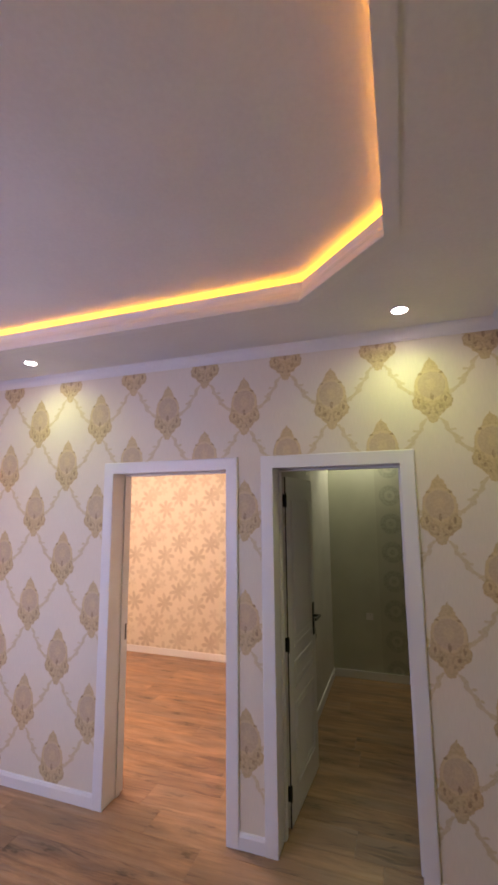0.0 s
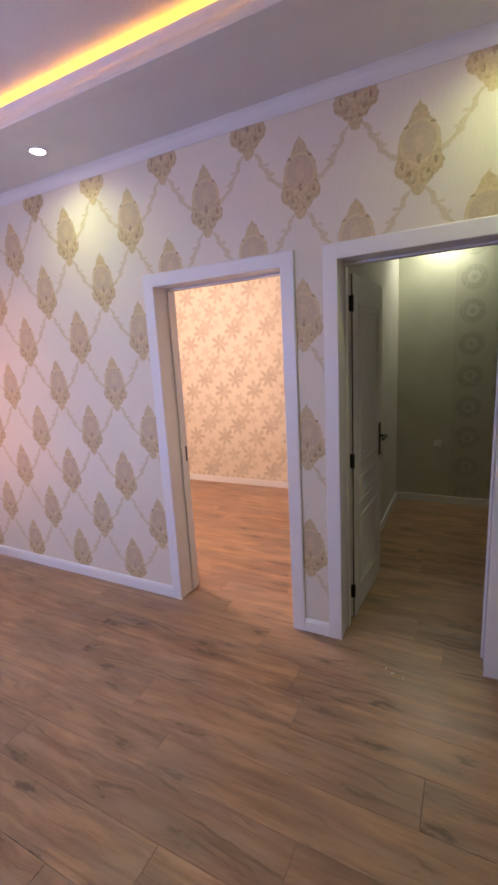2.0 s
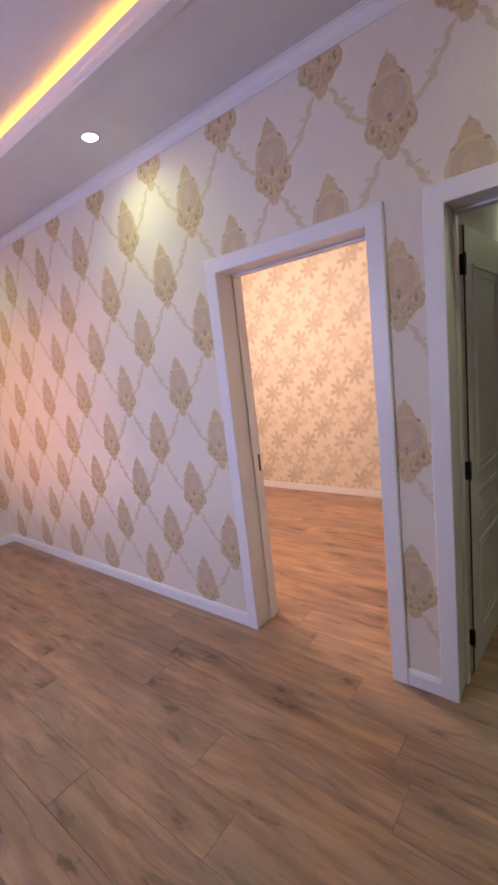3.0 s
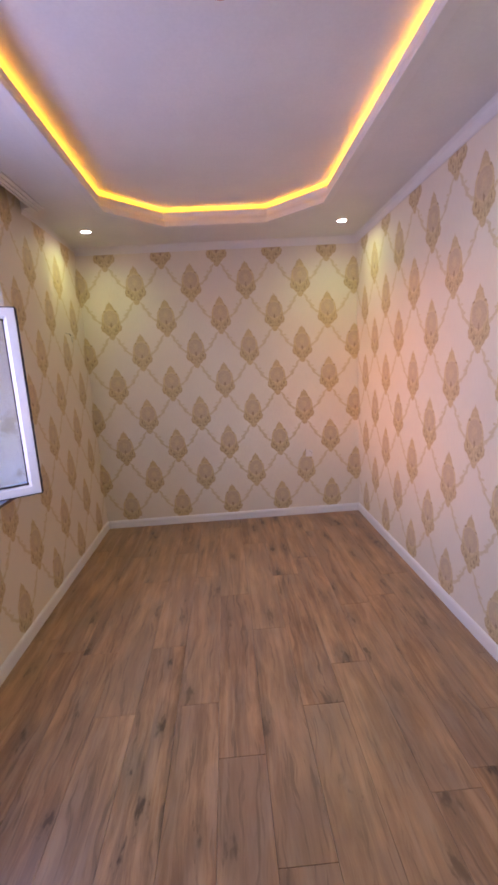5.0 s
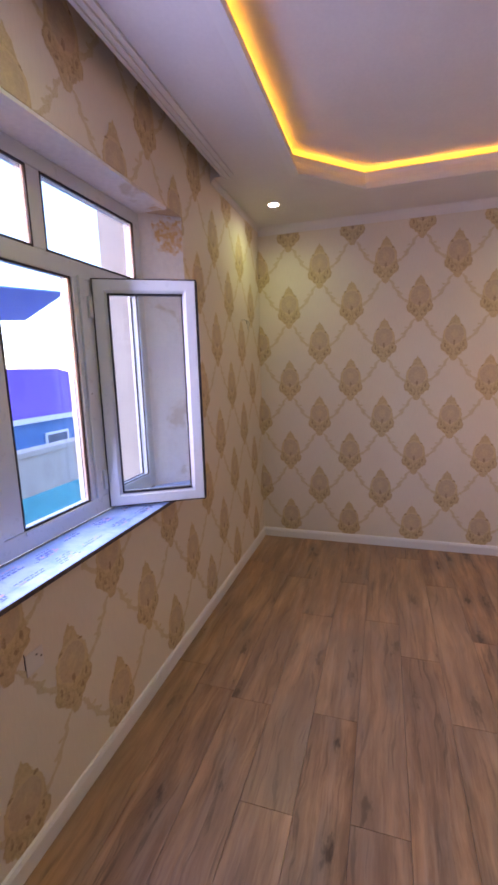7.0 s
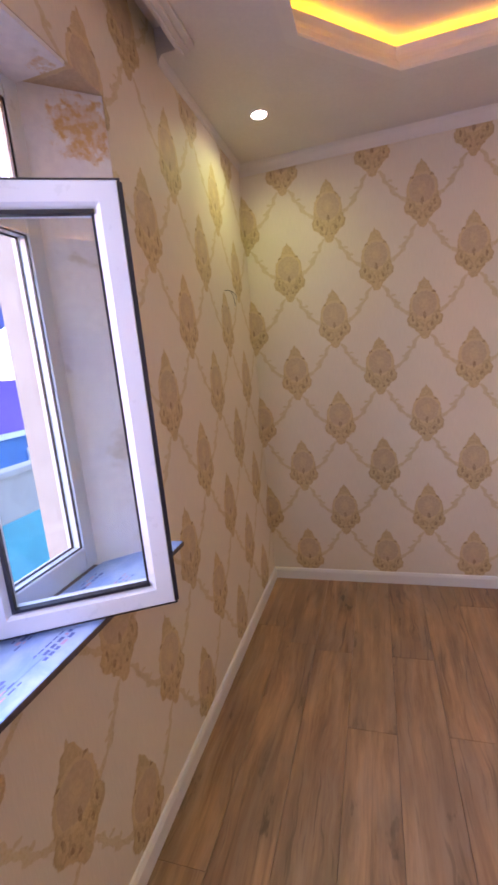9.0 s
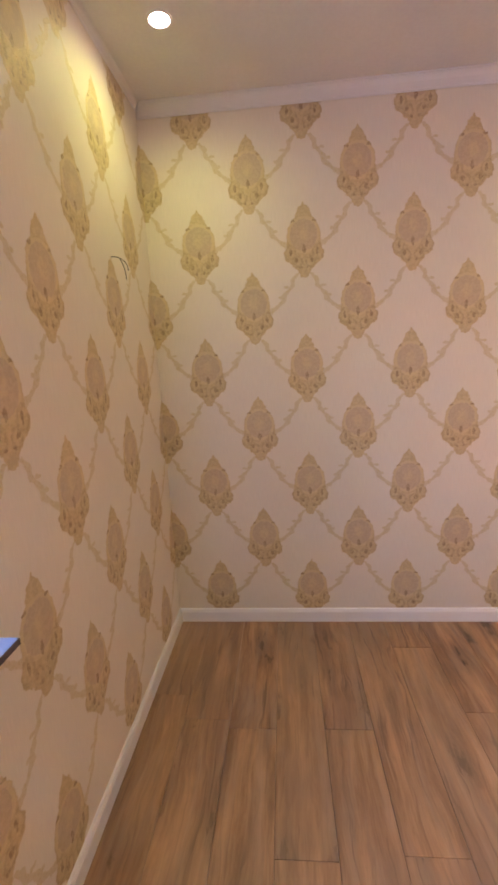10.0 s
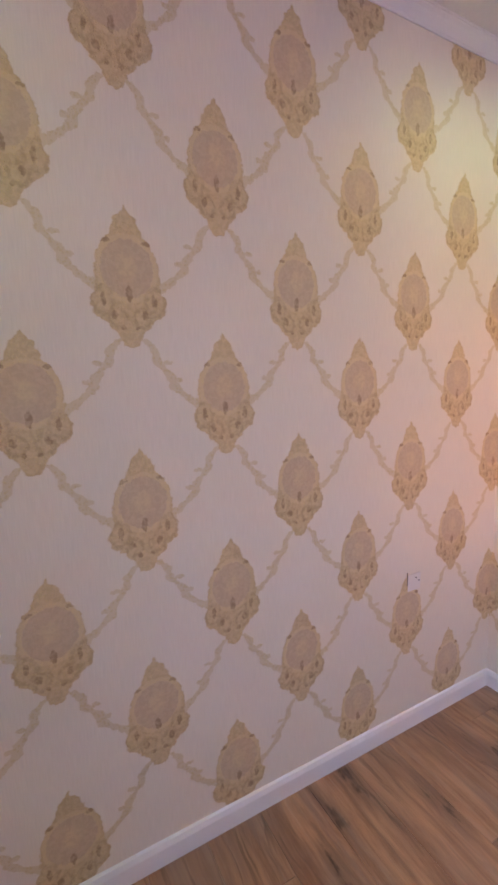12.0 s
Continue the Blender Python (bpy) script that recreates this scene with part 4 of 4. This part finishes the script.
def house(name, x, y, w, d, wall, roof_z, rise, wall_mat, roof_mat, label, turn=0.0, gable=False):
    root = tagged(new(name), label, "house")
    box_part("wall", wall_mat, root, (-w / 2, w / 2, -d / 2, d / 2, 0, roof_z))
    box_part("cornice", MOULD, root, (-w / 2 - 0.3, w / 2 + 0.3, -d / 2 - 0.3, d / 2 + 0.3, roof_z, roof_z + 0.22), bevel=0.03)
    bm = bmesh.new()
    e, zb = 0.35, roof_z + 0.22
    in_x = 0.0 if gable else min(w, d) * 0.35
    lo = [bm.verts.new(p) for p in ((-w / 2 - e, -d / 2 - e, zb), (w / 2 + e, -d / 2 - e, zb), (w / 2 + e, d / 2 + e, zb), (-w / 2 - e, d / 2 + e, zb))]
    a, b = bm.verts.new((-w / 2 - e + in_x, 0, zb + rise)), bm.verts.new((w / 2 + e - in_x, 0, zb + rise))
    for f in ((lo[0], lo[1], b, a), (lo[2], lo[3], a, b), (lo[1], lo[2], b), (lo[3], lo[0], a), tuple(lo)):
        bm.faces.new(f)
    part("roof", bm, roof_mat, root)
    k = max(2, int(w / 3))
    for i in range(k):
        cx = -w / 2 + w * (i + 0.5) / k
        f = box_part("window", MOULD, root, (cx - 0.65, cx + 0.65, d / 2 + 0.005, d / 2 + 0.07, roof_z - 1.9, roof_z - 0.5), bevel=0.01)
        box_part("pane", PANE_DARK, f, (cx - 0.55, cx + 0.55, d / 2 + 0.071, d / 2 + 0.08, roof_z - 1.8, roof_z - 0.6))
    root.matrix_world = pose(x, y, -3.0, 0, 0, turn)
    return root


house("house", -9.0, -16.0, 18, 8, 2.8, 2.78, 1.85, BLUE, PURPLE, "single-storey blue house with a violet metal roof")
canopy = tagged(new("canopy_house"), "pale house with a projecting blue metal roof", "house")
box_part("wall", RENDER, canopy, (-8.0, -3.0, -19.0, -15.0, -3.0, 4.05))
bm = bmesh.new()
lo = [bm.verts.new(q) for q in ((-14.33, -14.0, 5.41), (-2.4, -14.0, 4.35), (-4.9, -19.0, 3.6), (-16.82, -19.0, 4.64))]
hi = [bm.verts.new(v.co + Vector((0, 0, 0.06))) for v in lo]
bm.faces.new(lo[::-1])
bm.faces.new(hi)
for q in range(4):
    bm.faces.new((lo[q], lo[(q + 1) % 4], hi[(q + 1) % 4], hi[q]))
part("roof", bm, SLATE, canopy)
house("house", 9.0, -24.0, 11, 8, 4.2, 3.6, 2.0, RENDER, SLATE, "pale house with a blue metal roof", -20)

# ---- small things on walls and floor ----
stub = tagged(new("cable_stub"), "thin dark cable end sticking out of the wallpapered wall", "cable")
stub.location = (0.50, YS, 1.95)
cu = bpy.data.curves.new("cable_end", "CURVE")
cu.dimensions, cu.bevel_depth, cu.bevel_resolution = "3D", 0.0015, 2
for pts in (((0.035, -0.01, 0.02), (0.02, 0.035, 0.015), (-0.03, 0.06, -0.012), (-0.075, 0.05, -0.035)), ((0.012, 0.04, 0.010), (-0.012, 0.05, -0.03), (-0.03, 0.05, -0.075), (-0.06, 0.04, -0.085))):
    sp = cu.splines.new("BEZIER")
    sp.bezier_points.add(len(pts) - 1)
    for bp, q in zip(sp.bezier_points, pts):
        bp.co, bp.handle_left_type, bp.handle_right_type = tuple(0.75 * c for c in q), "AUTO", "AUTO"
cu.materials.append(METAL_BLACK)
tmp = new("cable_end", cu)
me = bpy.data.meshes.new_from_object(tmp.evaluated_get(bpy.context.evaluated_depsgraph_get()))
bpy.data.objects.remove(tmp)
end = new("cable_end", me)
end.parent = stub


def blank_plate(x, y, z, turn, label):
    """A papered-over socket box: a low square plate with a slit at one edge."""
    root = tagged(new("socket_cover"), label, "socket cover")
    box_part("plate", WALL_PLATE, root, (-0.036, 0.036, -0.004, 0.0, -0.036, 0.036), bevel=0.002)
    box_part("slit", BLACK, root, (-0.0382, -0.037, -0.0025, 0.0, -0.010, 0.046))
    for u, w in ((0.008, 0.018), (0.026, 0.002)):
        box_part("screw", METAL_BLACK, root, (u - 0.003, u + 0.003, -0.0055, -0.0041, w - 0.002, w + 0.002))
    root.matrix_world = pose(x, y, z, 0, 0, turn)
    return root


WALL_PLATE = painted("pale_cover_plate", (0.74, 0.70, 0.68), 0.5, 0.02, 0.02)
blank_plate(XW + 0.0005, 1.89, 0.665, 90, "pale square socket cover with a dark slit on the wallpaper")
blank_plate(2.82, YS + 0.0005, 0.676, 180, "pale square socket cover on the wallpaper under the window")
blank_plate(4.714, R2[3] - 0.0005, 0.63, 0, "small pale socket cover on the dim wall")

chips = [(4.695, 2.245, 20, 0.008), (4.66, 2.27, 70, 0.005), (4.75, 2.23, 130, 0.004)]
CHIP = painted("pale_plaster_chip", (0.75, 0.72, 0.68), 0.6)
STICK = painted("yellow_wood_sliver", (0.55, 0.36, 0.12), 0.6)
for x, y, t, s in chips:
    ob = tagged(boxes("plaster_chip", CHIP, (-s, s, -s * 0.5, s * 0.5, 0, s * 0.4), bevel=s * 0.15), "small white plaster chip lying on the laminate floor", "debris", "floor debris")
    ob.matrix_world = pose(x, y, 0.0005, 0, 0, t)
for x, y, t in ((5.80, 1.86, 65), (5.83, 1.85, 72)):
    ob = tagged(boxes("wood_sliver", STICK, (-0.04, 0.04, -0.004, 0.004, 0, 0.006), bevel=0.001), "thin yellow wood sliver lying on the floor by the door frame", "debris", "floor debris")
    ob.matrix_world = pose(x, y, 0.0005, 0, 0, t)

# ---- floor ----
PW, PL = 0.2016, 1.29
sub = setting(boxes("floor", STONE, (XW - 0.2, R3[1] + 0.1, YS - 0.3, 5.1, -0.15, -0.012)), "oak-look laminate plank floor", "floor")
plank_meshes = {}


def plank(length):
    key = round(length, 3)
    if key not in plank_meshes:
        bm = bmesh.new()
        bm_box(bm, 0.0006, length - 0.0006, 0.0006, PW - 0.0006, -0.0115, 0.0)
        top = [e for e in bm.edges if all(v.co.z > -0.001 for v in e.verts)]
        bmesh.ops.bevel(bm, geom=top, offset=0.0009, segments=1, affect="EDGES")
        me = bpy.data.meshes.new("plank")
        bm.to_mesh(me)
        bm.free()
        me.materials.append(WOOD)
        plank_meshes[key] = me
    return plank_meshes[key]


random.seed(11)
FIRST = {0: 0.765, 1: 1.245, 2: 0.76, 3: 1.22, 6: 3.87, 8: 3.05}
for k in range(-2, 25):
    y = 0.122 + PW * k
    if y > 4.9:
        break
    start = FIRST.get(k, random.uniform(0.0, PL))
    x = start - PL * math.ceil((start + 0.15) / PL)
    near, far = XW - 0.02, 8.2 if y < 2.45 else 6.6
    if y > 2.5:
        near = R1[0] - 0.02
    while x < far:
        x0, x1 = max(x, near), min(x + PL, far)
        if x1 - x0 > 0.02:
            ob = new("plank", plank(x1 - x0))
            ob.parent = sub
            ob.location = (x0, y, 0)
        x += PL
